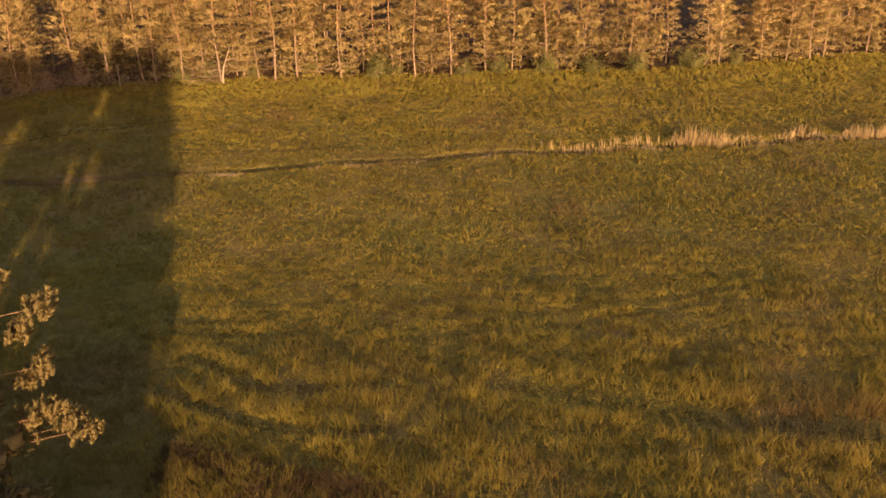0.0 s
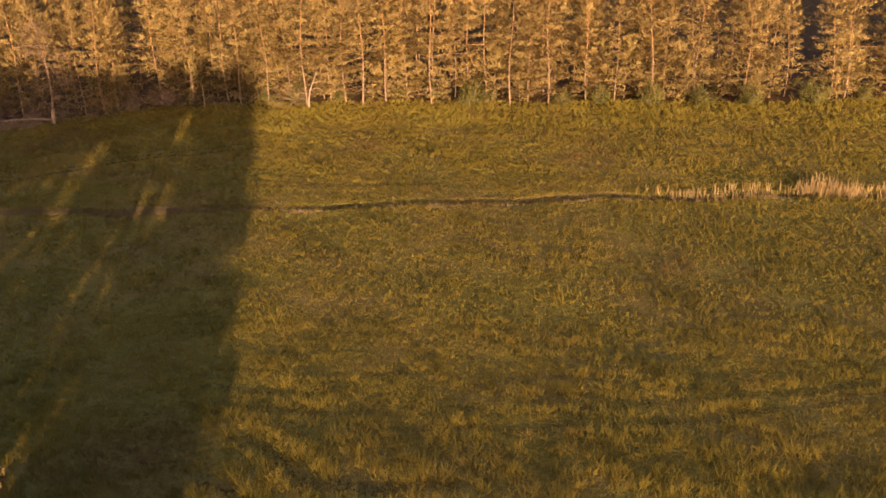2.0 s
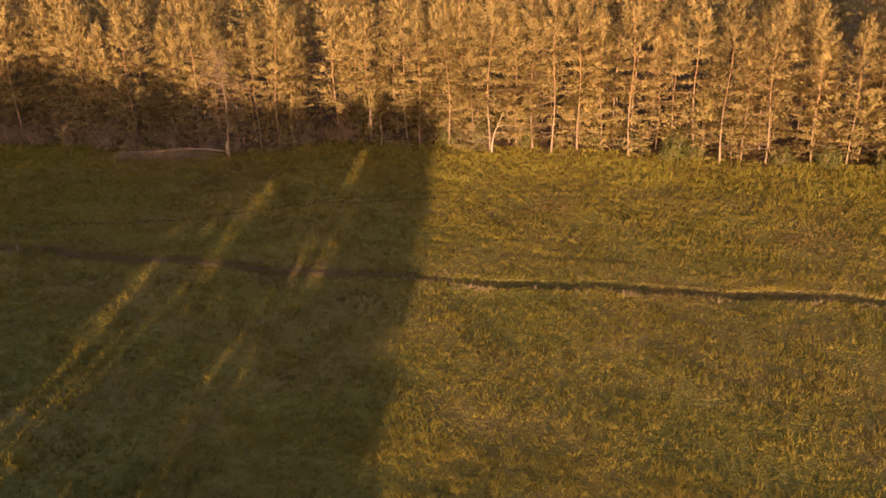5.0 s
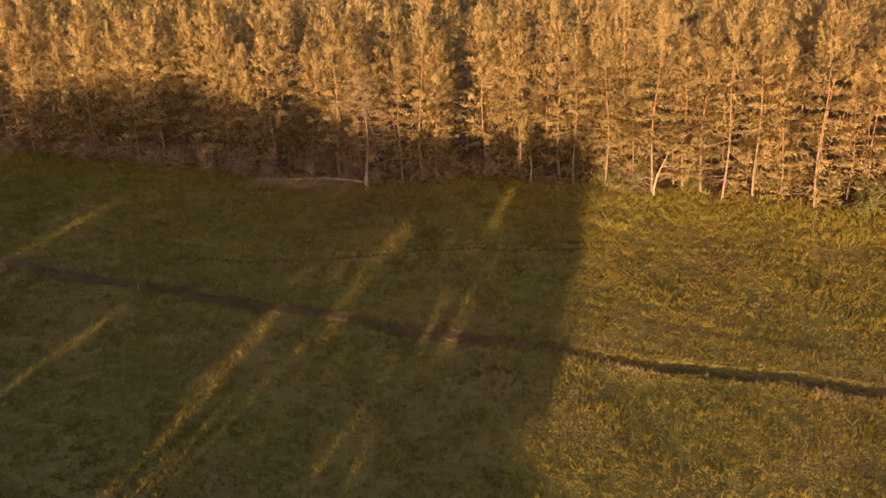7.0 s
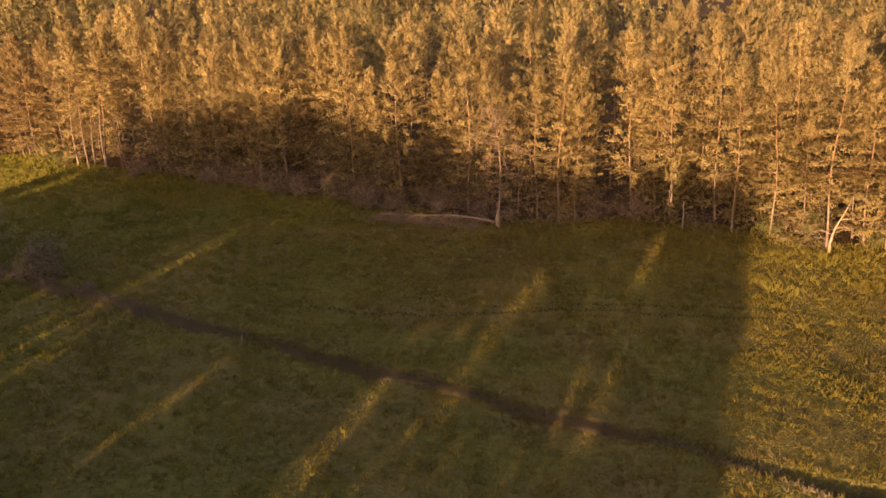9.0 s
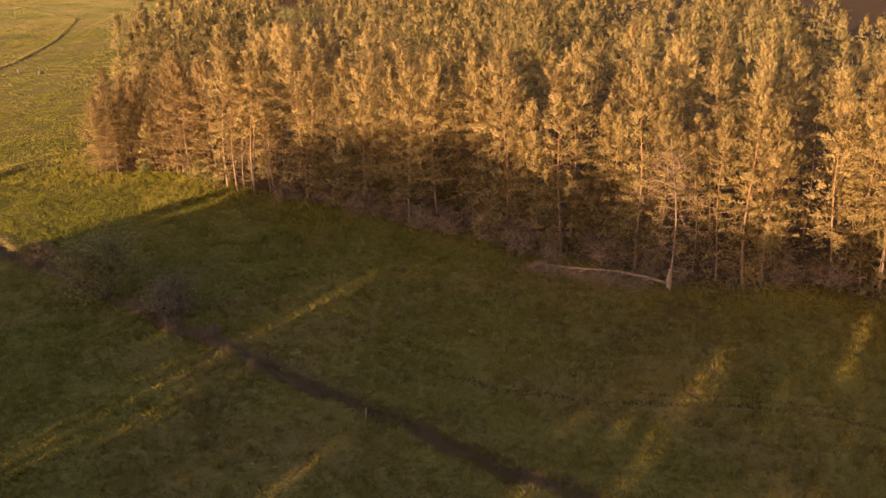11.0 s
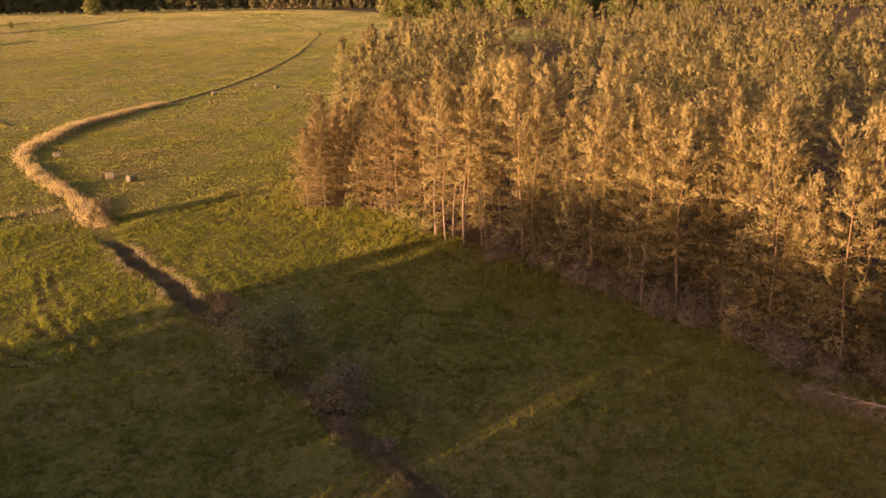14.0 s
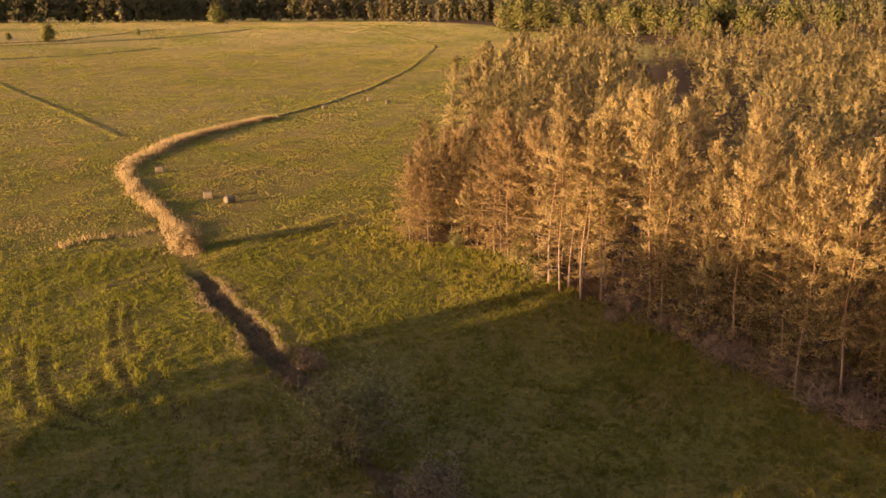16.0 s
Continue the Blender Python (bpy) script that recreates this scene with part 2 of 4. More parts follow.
def cards(rng, centres, ways, length, width, nor=None, own=0.35):
    """One pointed leaf or spray at each centre, along its way, shaded by its clump's soft normal."""
    n = len(centres)
    ways = ways / (np.linalg.norm(ways, axis=1)[:, None] + 1e-9)
    side = np.cross(ways, rng.normal(size=(n, 3)))
    side /= np.linalg.norm(side, axis=1)[:, None] + 1e-9
    ln = (length * rng.uniform(0.7, 1.3, n))[:, None]
    wd = (width * rng.uniform(0.7, 1.3, n))[:, None]
    base = centres - ways * ln * 0.35
    v = np.stack([base - side * wd * 0.5, base + side * wd * 0.5, centres + ways * ln * 0.65], 1)
    if nor is None:
        return v.reshape(-1, 3), np.arange(n * 3).reshape(-1, 3)
    g = np.cross(v[:, 1] - v[:, 0], v[:, 2] - v[:, 0])
    g /= np.linalg.norm(g, axis=1)[:, None] + 1e-9
    nor = nor / (np.linalg.norm(nor, axis=1)[:, None] + 1e-9)
    return facing(v, nor + own * g * np.sign((g * nor).sum(1))[:, None])


# ---- ground heights ----
DX = np.array([-143, -136, -117, -104, -86, -73, -57, -45, -28, -16, -5, 5, 20, 41, 100])
DY = np.array([75.0, 74.7, 76.2, 77.2, 77.6, 77.9, 78.6, 79.4, 80.3, 81.3, 82.7, 84.0, 84.6, 85.5, 87.0])


def ditch_y(x):
    return np.interp(x, DX, DY) + 0.25 * np.sin(np.asarray(x) * 0.41) + 0.15 * np.sin(np.asarray(x) * 1.13 + 1)


def ditch_wide(x):
    """The ditch widens towards its junction and runs uneven."""
    x = np.asarray(x, float)
    return 0.82 + 1.38 * smooth(-x, 98, 112) - 0.3 * smooth(-x, 120, 136) + 0.73 * smooth(x, -26, -18) + 0.16 * np.sin(x * 0.9) * np.sin(x * 0.37 + 1)


def smooth(v, lo, hi):
    k = np.clip((np.asarray(v, float) - lo) / (hi - lo), 0, 1)
    return k * k * (3 - 2 * k)


def overgrown(x):
    """Where grass and weeds fill the ditch."""
    return smooth(x, -108, -96) * (1 - smooth(x, -24, -16))


def ground_z(x, y):
    """The land is flat near by and rises gently towards the far woods; the ditch is cut into it."""
    x, y = np.asarray(x, float), np.asarray(y, float)
    far = 13.0 * smooth(np.hypot(x + 40, y - 60), 280, 720)
    roll = 0.10 * np.sin(x * 0.11 + 0.7 * np.sin(y * 0.07)) * np.sin(y * 0.13 + 1) + 0.05 * np.sin(x * 0.43 + y * 0.21) * np.sin(y * 0.39)
    d = y - ditch_y(x)
    open_ = smooth(x, -139, -136)
    wide = ditch_wide(x)
    cut = -(0.9 - 0.55 * overgrown(x) - 0.44 * smooth(-x, 96, 108)) * (1 - smooth(np.abs(d + 0.1), 0.36 * wide, 0.66 * wide)) * open_
    lip = (0.05 * np.exp(-((d + 1.2 * wide) / 0.6) ** 2) - 0.08 * np.exp(-((d - 1.1 * wide) / 0.7) ** 2)) * open_
    return far + roll + cut + lip


# ---- forest outline ----
FRONT = np.array([(-143, 98), (-133, 107.5), (-116, 106.2), (-100, 109.5), (-85, 110.5), (-70, 111.5), (-57, 110.5), (-46, 119), (-28, 118),
                  (-21, 118.3), (-3, 117.5), (10, 118), (26, 116), (40, 118), (52, 121), (95, 131)], float)
LEFT = np.array([(-143, 98), (-150, 106), (-216, 146), (-264, 178), (-335, 232), (-393, 300), (-420, 360)], float)


def in_forest(x, y):
    """Distance into the wood behind its front and side edges, in metres; negative outside."""
    x, y = np.asarray(x, float), np.asarray(y, float)
    front = np.where(x > -143, y - np.interp(x, FRONT[:, 0], FRONT[:, 1]), 999)
    lx, ly = LEFT[::-1, 0], LEFT[::-1, 1]
    side = np.where(x <= -143, (y - np.interp(x, lx, ly)) * 0.8, 999)
    return np.minimum(front, side)


def build_ground():
    near_x = np.arange(-172, 112.1, 1.6)
    grow = np.cumsum(1.6 * 1.12 ** np.arange(50))
    xs = np.concatenate([-172 - grow[::-1], near_x, 112 + grow])
    fine = np.arange(-2.4, 2.41, 0.16)
    mid = 2.4 + np.cumsum(0.6 * 1.03 ** np.arange(44))
    out = mid[-1] + np.cumsum(2.0 * 1.13 ** np.arange(46))
    off = np.concatenate([-out[::-1], -mid[::-1], fine, mid, out])
    gx, go = np.meshgrid(xs, off)
    gy = go + ditch_y(np.clip(gx, -160, 110))
    gz = ground_z(gx, gy)
    v = np.stack([gx, gy, gz], -1).reshape(-1, 3)
    nx, ny = len(xs), len(off)
    i = (np.arange(ny - 1)[:, None] * nx + np.arange(nx - 1)[None, :]).ravel()
    f = np.stack([i, i + 1, i + nx + 1, i + nx], 1)
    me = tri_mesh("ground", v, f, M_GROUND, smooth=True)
    litter = me.attributes.new("litter", "FLOAT", "POINT")
    bed = (1 - smooth(np.abs(v[:, 1] - ditch_y(v[:, 0]) + 0.1) / ditch_wide(v[:, 0]), 0.3, 0.72)) * smooth(v[:, 0], -139, -136) * (1 - 0.45 * overgrown(v[:, 0]))
    shed = smooth(in_forest(v[:, 0], v[:, 1]), -1.5, 3.0)
    litter.data.foreach_set("value", shed.astype(np.float32))
    mud = me.attributes.new("mud", "FLOAT", "POINT")
    mud.data.foreach_set("value", bed.astype(np.float32))
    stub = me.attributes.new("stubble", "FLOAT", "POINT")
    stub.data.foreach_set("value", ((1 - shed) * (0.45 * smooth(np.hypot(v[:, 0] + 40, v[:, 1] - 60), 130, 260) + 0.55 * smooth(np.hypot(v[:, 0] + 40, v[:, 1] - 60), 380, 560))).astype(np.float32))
    tagged(new("ground", me), "wide mown meadow sloping up to far woods, cut by a narrow ditch", "meadow", kind="structure")


build_ground()


# ---- grass ----
# wheel tracks: half width, strength and course
TURN_TRACKS = [(0.55, 1.0, (-121.1, 57.8, -115.4, 57.6, -111.0, 57.7, -106.4, 58.5, -104.4, 59.4, -102.3, 61.6)),
               (0.55, 1.0, (-119.7, 59.3, -113.2, 59.2, -109.5, 59.6, -105.8, 60.6, -103.6, 61.9, -102.1, 63.6)),
               (0.5, 1.0, (-113.4, 62.8, -108.4, 63.4)), (0.5, 1.0, (-115.8, 64.5, -109.4, 64.9, -102.9, 66.2)), (0.5, 1.0, (-110.7, 67.1, -101.5, 67.9)),
               (0.42, 0.95, (-130.0, 65.8, -123.8, 65.1, -117.4, 64.7)), (0.42, 0.95, (-129.5, 67.0, -123.3, 66.3, -116.8, 66.1)), (0.5, 0.8, (-117.2, 66.2, -115.6, 66.2)),
               (0.42, 1.0, (-157.0, 101.6, -152.0, 95.2, -146.7, 87.0, -142.1, 79.2, -140.0, 75.0, -137.5, 70.5, -133.0, 66.5)), (0.42, 1.0, (-158.6, 101.0, -153.8, 94.6, -148.6, 86.4, -144.0, 78.6, -141.8, 74.4, -139.2, 69.6, -134.6, 65.4))]
MEADOW_TRACKS = [(0.55, 1.0, (-15.6, 43.3, -14.6, 42.4, -12.9, 41.3, -9.7, 39.7, -7.2, 38.8, -4.8, 38.5, -2.7, 38.9)),
                 (0.55, 1.0, (-14.6, 46.6, -13.1, 45.5, -11.3, 43.9, -10.3, 43.0, -7.0, 42.6, -3.4, 43.1)),
                 (0.4, 0.9, (-17.5, 51.5, -14.4, 51.1, -11.7, 50.4)), (0.4, 0.9, (-17.0, 49.9, -14.0, 49.2, -9.0, 48.9)), (0.35, 0.8, (-17.0, 53.4, -13.0, 52.9, -6.0, 53.2)),
                 (1.1, 0.6, (2.5, 42.6, 7.0, 41.2, 12.5, 38.8, 18.5, 37.4, 26.0, 36.4)), (0.4, 0.8, (2.0, 50.0, 9.0, 51.0, 18.0, 53.2)), (0.4, 0.8, (-4.0, 47.8, 6.0, 48.6, 15.0, 51.0)),
                 (0.5, 0.9, (-26.0, 88.1, -22.3, 87.5, -19.2, 86.9, -14.7, 86.7, -8.0, 87.2)),
                 (0.4, 0.85, (-30.0, 101.6, -17.9, 104.6, -6.9, 106.9)), (0.4, 0.85, (-28.0, 100.2, -17.5, 102.8, -6.5, 105.1)),
                 (0.42, 1.0, (-59.0, 85.2, -53.0, 86.6, -49.6, 88.5, -46.0, 90.8, -42.3, 93.9, -38.6, 96.0, -35.3, 97.0, -28.0, 100.2)), (0.3, 0.9, (-47.0, 91.6, -43.0, 94.9, -38.9, 97.1, -30.0, 101.6))]


def arcs(x, y):
    """How far a place lies from the nearest wheel track, as a press of 0 to 1 on it and a rim of 0 to 1 beside it."""
    press, rim = np.zeros_like(x), np.zeros_like(x)
    wob = 0.05 * np.sin(x * 1.9) + 0.05 * np.sin(y * 2.3)
    for w, k, flat in TURN_TRACKS + MEADOW_TRACKS:
        p = np.array(flat).reshape(-1, 2)
        d = np.full_like(x, 99.0)
        for (x0, y0), (x1, y1) in zip(p[:-1], p[1:]):
            q = np.clip(((x - x0) * (x1 - x0) + (y - y0) * (y1 - y0)) / ((x1 - x0) ** 2 + (y1 - y0) ** 2), 0, 1)
            d = np.minimum(d, np.hypot(x - x0 - q * (x1 - x0), y - y0 - q * (y1 - y0)))
        d = d + wob
        press = np.maximum(press, k * (1 - smooth(d, w * 0.6, w * 1.1)))
        rim = np.maximum(rim, k * np.exp(-((d - 1.7 * w) / (0.45 * w)) ** 2))
    return np.clip(press, 0, 1), rim


def furrow(x, y):
    """Old mowing rows: how much higher or lower the grass stands."""
    row = y + 0.06 * x + 0.5 * np.sin(x * 0.17) + 0.35 * np.sin(x * 0.61 + y * 0.3)
    return (0.07 - 0.035 * smooth(-y, -50, -44) + 0.06 * np.exp(-((y - 52) / 4.0) ** 2) * smooth(-x, -8, 6)) * (np.sin(row * 6.28 / 1.9) + 0.8 * np.sin(row * 6.28 / 0.83 + 2 * np.sin(x * 0.4))) * np.clip(0.5 + 0.9 * wave(x, y, 0.35), 0, 1)


def wave(x, y, s):
    return (np.sin(x * 0.9 * s + 1.7 * np.sin(y * 0.5 * s)) + np.sin(y * 1.1 * s + 1.3 * np.sin(x * 0.63 * s + 2)) + np.sin((x + y) * 0.37 * s)) / 3


def tufts(rng, x, y, blades, width, height, lean, z=None, swell=1.3, rise=0.35, rough=0.0):
    """Blades in tufts that stand on the ground at x, y; a rough meadow has tufts that differ more."""
    n = len(x)
    z = ground_z(x, y) if z is None else z
    x, y, z, height = (np.repeat(a, blades) for a in (x, y, z, height))
    m = n * blades
    spread = max(width * 1.1, 0.06)
    bx, by = x + rng.normal(0, spread, m), y + rng.normal(0, spread, m)
    a = rng.uniform(0, np.pi, m)
    w = width * rng.uniform(0.6, 1.3, m) * 0.5
    h = height * rng.uniform(0.6, 1.25, m)
    v = np.empty((m, 3, 3), np.float32)
    v[:, 0] = np.stack([bx - np.cos(a) * w, by - np.sin(a) * w, z - 0.03], 1)
    v[:, 1] = np.stack([bx + np.cos(a) * w, by + np.sin(a) * w, z - 0.03], 1)
    v[:, 2] = np.stack([bx + rng.normal(0, lean, m) * h, by + rng.normal(0, lean, m) * h, z + h], 1)
    # blades of a patch lean and shade alike
    b = (0.65 + 0.15 * rough) * wave(bx, by, swell) + (0.55 + 0.3 * rough) * wave(by + 9, bx, 2.5 * swell) + rng.normal(0, 0.14, m) + np.repeat(rng.normal(0, 0.1 + 0.4 * abs(rough), n), blades) + 1.9
    g = np.stack([np.cos(b), np.sin(b), np.full(m, rise)], 1)
    return facing(v.astype(float), g)


def scatter(rng, x0, x1, y0, y1, density):
    n = int((x1 - x0) * (y1 - y0) * density)
    return rng.uniform(x0, x1, n), rng.uniform(y0, y1, n)


def build_grass():
    rng = np.random.default_rng(3)
    near = []
    for x0, x1, y0, y1, dens, blades, width in ((-30, 34, 30, 60, 28.0, 7, 0.026), (-62, 48, 60, 90, 13.5, 5, 0.05), (-62, -30, 38, 60, 7.0, 4, 0.09),
                                                (-150, -62, 40, 112, 9.5, 5, 0.075), (-62, 70, 90, 124, 9.0, 5, 0.078)):
        rough = -0.9 if x0 < -100 else 1.6 if y0 == 60 else 1.0
        x, y = scatter(rng, x0, x1, y0, y1, dens)
        # only the ground within the camera's sweep
        reach = (np.abs(x) < 0.62 * y + 8) | (x < -25)
        keep = (np.abs(y - ditch_y(x) + rng.normal(0, 0.15, len(x))) > 0.62 * ditch_wide(x) * (1 - 0.45 * overgrown(x))) & (in_forest(x, y) < 2.5) & reach
        press, rim = arcs(x, y)
        keep &= rng.uniform(0, 1, len(x)) > press * np.where(x < -90, 0.97, 0.72)
        keep &= (wave(x, y, 0.8) + rng.normal(0, 0.5, len(x))) > -0.9
        x, y, press, rim = x[keep], y[keep], press[keep], rim[keep]
        rank = 1 + 0.85 * smooth(-y, -54, -38)
        tall = 0.205 + 0.085 * wave(x, y, 1.0) + (0.05 if x0 < -100 else 0.10) * wave(x + 40, y, 3.1) + 0.06 * wave(y, x + 15, 6.3) + furrow(x, y)
        tall = np.maximum(tall, 0.06) * rng.uniform(0.5, 1.5, len(x))
        # a low mat between the taller tufts
        k = rng.uniform(0, 1, len(x)) < (np.clip(9.0 / dens, 0, 1) if x0 > -100 else 0.9)
        mx, my = x[k] + rng.normal(0, 0.3, k.sum()), y[k] + rng.normal(0, 0.3, k.sum())
        low = np.abs(my - ditch_y(mx)) > 0.6 * ditch_wide(mx)
        mx, my, mp = mx[low], my[low], press[k][low]
        near.append(tufts(rng, mx, my, 2, (4.0 if x0 == -30 else 2.3) * width, (0.13 + 0.05 * wave(mx, my, 1.0) + 0.4 * furrow(mx, my)) * (1 - 0.85 * mp), 1.0, swell=1.8 if x0 > -100 else 2.6, rise=0.5))
        near.append(tufts(rng, x, y, blades, width, tall * rank * (1 - 0.85 * press + (0.7 if x0 > -100 else 1.1) * rim), 0.45, swell=1.8 if x0 > -100 else 2.6, rough=rough))
    # grass hanging over the ditch
    x = rng.uniform(-137, 62, 5000)
    d = rng.choice([-1.0, 1.0], len(x)) * (0.62 + np.abs(rng.normal(0, 0.22, len(x)))) * ditch_wide(x)
    keep = wave(x, d * 3, 1.7) + rng.normal(0, 0.5, len(x)) > -0.35 + 0.9 * smooth(x, -26, -18) * (d < 0)
    x, d = x[keep], d[keep]
    near.append(tufts(rng, x, ditch_y(x) + d - 0.1, 5, 0.07, 0.30 + 0.1 * wave(x, d, 2.3), 0.7, np.full(len(x), -0.12)))
    v, _, n = join(near)
    v, n = v.reshape(-1, 3, 3), n.reshape(-1, 3, 3)
    west = v[:, 0, 0] + rng.normal(0, 9, len(v)) < -72
    for mask, name, m, label in ((~west, "meadow_grass", M_GRASS, "uneven yellow-green meadow grass pressed down in wheel tracks"), (west, "green_meadow_grass", M_GREEN, "fresh green meadow grass round old wheel tracks")):
        q = v[mask].reshape(-1, 3)
        tagged(new(name, tri_mesh(name, q, np.arange(len(q)).reshape(-1, 3), n[mask].reshape(-1, 3), m)), label, "grass", kind="stuff")
    # beyond the ditch's end and over the far field
    far = []
    for x0, x1, y0, y1, dens, width in ((-240, -149, 45, 150, 4.5, 0.17), (-500, -240, 34, 300, 1.1, 0.36)):
        x, y = scatter(rng, x0, x1, y0, y1, dens)
        keep = (in_forest(x, y) < 1) & (y > 66 + 0.075 * (x + 41) + np.minimum(0, 0.12 * (x + 41) + 10))
        x, y = x[keep], y[keep]
        far.append(tufts(rng, x, y, 2, width * 1.5, np.maximum(0.04, 0.15 + 0.12 * wave(x, y, 0.45) + 0.09 * wave(y, x, 1.1)), 0.8, swell=0.9, rise=0.7, rough=0.5))
    far = join(far)
    tagged(new("far_meadow_grass", tri_mesh("far_meadow_grass", *far, M_GRASS_FAR)), "open yellow-green meadow reaching towards far woods", "grass", kind="stuff")
    x, y = scatter(rng, -760, -430, 10, 400, 0.28)
    keep = (in_forest(x, y) < 0) & (np.hypot(x + 40, y - 60) > 395 + rng.normal(0, 40, len(x)))
    blades = tufts(rng, x[keep], y[keep], 2, 0.8, np.full(keep.sum(), 0.15), 0.6, swell=0.1)
    tagged(new("dry_far_grass", tri_mesh("dry_far_grass", *blades, M_STUBBLE)), "pale straw-coloured dry grass on the far field", "grass", kind="stuff")
    n = 4500
    q = rng.uniform(0, 1, n)
    x, y = -13.6 + 13.5 * q, 38.2 - 4.4 * q - np.abs(rng.normal(0, 2.2, n))
    keep = wave(x, y, 0.9) + rng.normal(0, 0.4, n) > -0.1
    blades = tufts(rng, x[keep], y[keep], 4, 0.045, np.full(keep.sum(), 0.36), 0.5)
    tagged(new("dry_sedge", tri_mesh("dry_sedge", *blades, M_SEDGE)), "strip of reddish-brown dry sedge in the meadow", "grass", kind="stuff")
    # taller lush growth along the wood's edge and near the corner of the wood
    x, y = scatter(rng, -160, 70, 84, 124, 4.0)
    inside = in_forest(x, y)
    keep = (inside > -9 - 4 * wave(x, y, 0.5)) & (inside < 2.5) & (rng.uniform(0, 1, len(x)) < (0.55 + 0.5 * wave(x, y, 0.7)) * (1 - 0.75 * smooth(x, -100, -85) * (1 - smooth(x, -46, -36))))
    blades = tufts(rng, x[keep], y[keep], 6, 0.075, 0.44 + 0.16 * wave(x[keep], y[keep], 1.2), 0.4)
    tagged(new("tall_edge_grass", tri_mesh("tall_edge_grass", *blades, M_LUSH)), "tall lush green grass along the edge of the wood", "grass", kind="stuff")


build_grass()


# ---- ditch banks and reeds ----
def along(points, step):
    p = np.asarray(points, float)
    d = np.concatenate([[0], np.cumsum(np.linalg.norm(np.diff(p, axis=0), axis=1))])
    s = np.arange(0, d[-1], step)
    return np.stack([np.interp(s, d, p[:, 0]), np.interp(s, d, p[:, 1])], 1)


def build_banks():
    rng = np.random.default_rng(5)
    n = 4500
    x = rng.uniform(-137, 62, n)
    side = np.where(rng.uniform(0, 1, n) < 0.93, -1.0, 1.0)
    d = side * (0.66 * ditch_wide(x) + np.abs(rng.normal(0, 0.45, n)))
    keep = (wave(x, d, 1.3) + rng.normal(0, 0.4, n)) > np.where((x > -22) & (x < 0), 0.22, np.where(x < -100, 0.75, 0.4))
    x, d = x[keep], d[keep]
    y = ditch_y(x) + d
    blades = tufts(rng, x, y, 6, 0.05, 0.30 + 0.12 * wave(x, y, 2.0), 0.5)
    tagged(new("ditch_bank_grass", tri_mesh("ditch_bank_grass", *blades, M_THATCH)), "withered pale grass hanging over the ditch banks", "grass", kind="stuff")


def build_ditch_weeds():
    rng = np.random.default_rng(9)
    x = rng.uniform(-136, -19, 15000)
    keep = wave(x, x, 0.5) + rng.normal(0, 0.4, len(x)) - 1.2 * smooth(x, -34, -20) > -0.55
    x = x[keep]
    y = ditch_y(x) - 0.1 + rng.normal(0, 0.5, len(x)) * ditch_wide(x)
    blades = tufts(rng, x, y, 5, 0.06, (0.42 + 0.2 * wave(x, y, 1.5)) * (1 - 0.45 * smooth(x, -72, -58)) * (1 - 0.35 * smooth(-x, 104, 110)), 0.5, np.maximum(ground_z(x, y), -0.2 - 0.25 * smooth(-x, 104, 110)))
    tagged(new("ditch_weeds", tri_mesh("ditch_weeds", *blades, M_WEED)), "dull brown withered weeds choking the ditch", "weeds", kind="stuff")


build_ditch_weeds()
REED_LINE = [(-146, 75), (-155, 75.4), (-164, 75.2), (-180, 73.6), (-200, 73.3), (-208, 74.2), (-215, 76.6), (-226, 82), (-240, 89.3), (-255, 101.5), (-268, 114)]


def build_reeds():
    rng = np.random.default_rng(6)
    c = along(REED_LINE, 0.0105)
    off = rng.normal(0, 1, (len(c), 2)) * (0.62 + 0.20 * wave(c[:, 0], c[:, 1], 0.6) + 0.2 * smooth(c[:, 0], -165, -150) + 0.35 * smooth(-c[:, 0], 205, 225))[:, None]
    p = c + off
    z = ground_z(p[:, 0], p[:, 1])
    blades = tufts(rng, p[:, 0], p[:, 1], 3, 0.12, (0.62 + 0.35 * smooth(-p[:, 0], 190, 240) + 0.28 * wave(p[:, 0], p[:, 1], 1.0)) * rng.uniform(0.35, 1.3, len(p)), 0.22, z)
    tagged(new("reed_belt", tri_mesh("reed_belt", *blades, M_REED)), "dense curving belt of dry pale straw-coloured reeds", "reeds", kind="stuff")
    x = rng.uniform(8, 75, 6500)
    want = 0.12 + 0.75 * np.exp(-((x - 23.5) / 1.9) ** 2) + 0.6 * np.exp(-((x - 40.5) / 2.2) ** 2) + 0.3 * wave(x, x * 0.3, 1.7) + 0.12 * smooth(x, 8, 22)
    x = x[rng.uniform(0, 1.3, len(x)) < want]
    y = ditch_y(x) + rng.normal(0.3, 0.5, len(x))
    h = 0.85 + 0.6 * np.exp(-((x - 23.5) / 2.2) ** 2) + 0.3 * np.exp(-((x - 40.5) / 2.2) ** 2) + 0.2 * wave(x, y, 2.0)
    blades = tufts(rng, x, y, 3, 0.10, h, 0.12, np.maximum(ground_z(x, y), -0.6))
    tagged(new("ditch_reeds", tri_mesh("ditch_reeds", *blades, M_REED)), "row of dry pale reeds standing in the ditch", "reeds", kind="stuff")
    q = along([(-154, 61), (-157, 67), (-158.5, 73)], 0.085)
    q = q + rng.normal(0, 0.6, q.shape)
    blades = tufts(rng, q[:, 0], q[:, 1], 3, 0.10, 0.55 + 0.25 * wave(q[:, 0], q[:, 1], 2.0), 0.3)
    tagged(new("sparse_reeds", tri_mesh("sparse_reeds", *blades, M_REED)), "thin row of dry reeds beside the reed belt", "reeds", kind="stuff")


build_banks()
build_reeds()


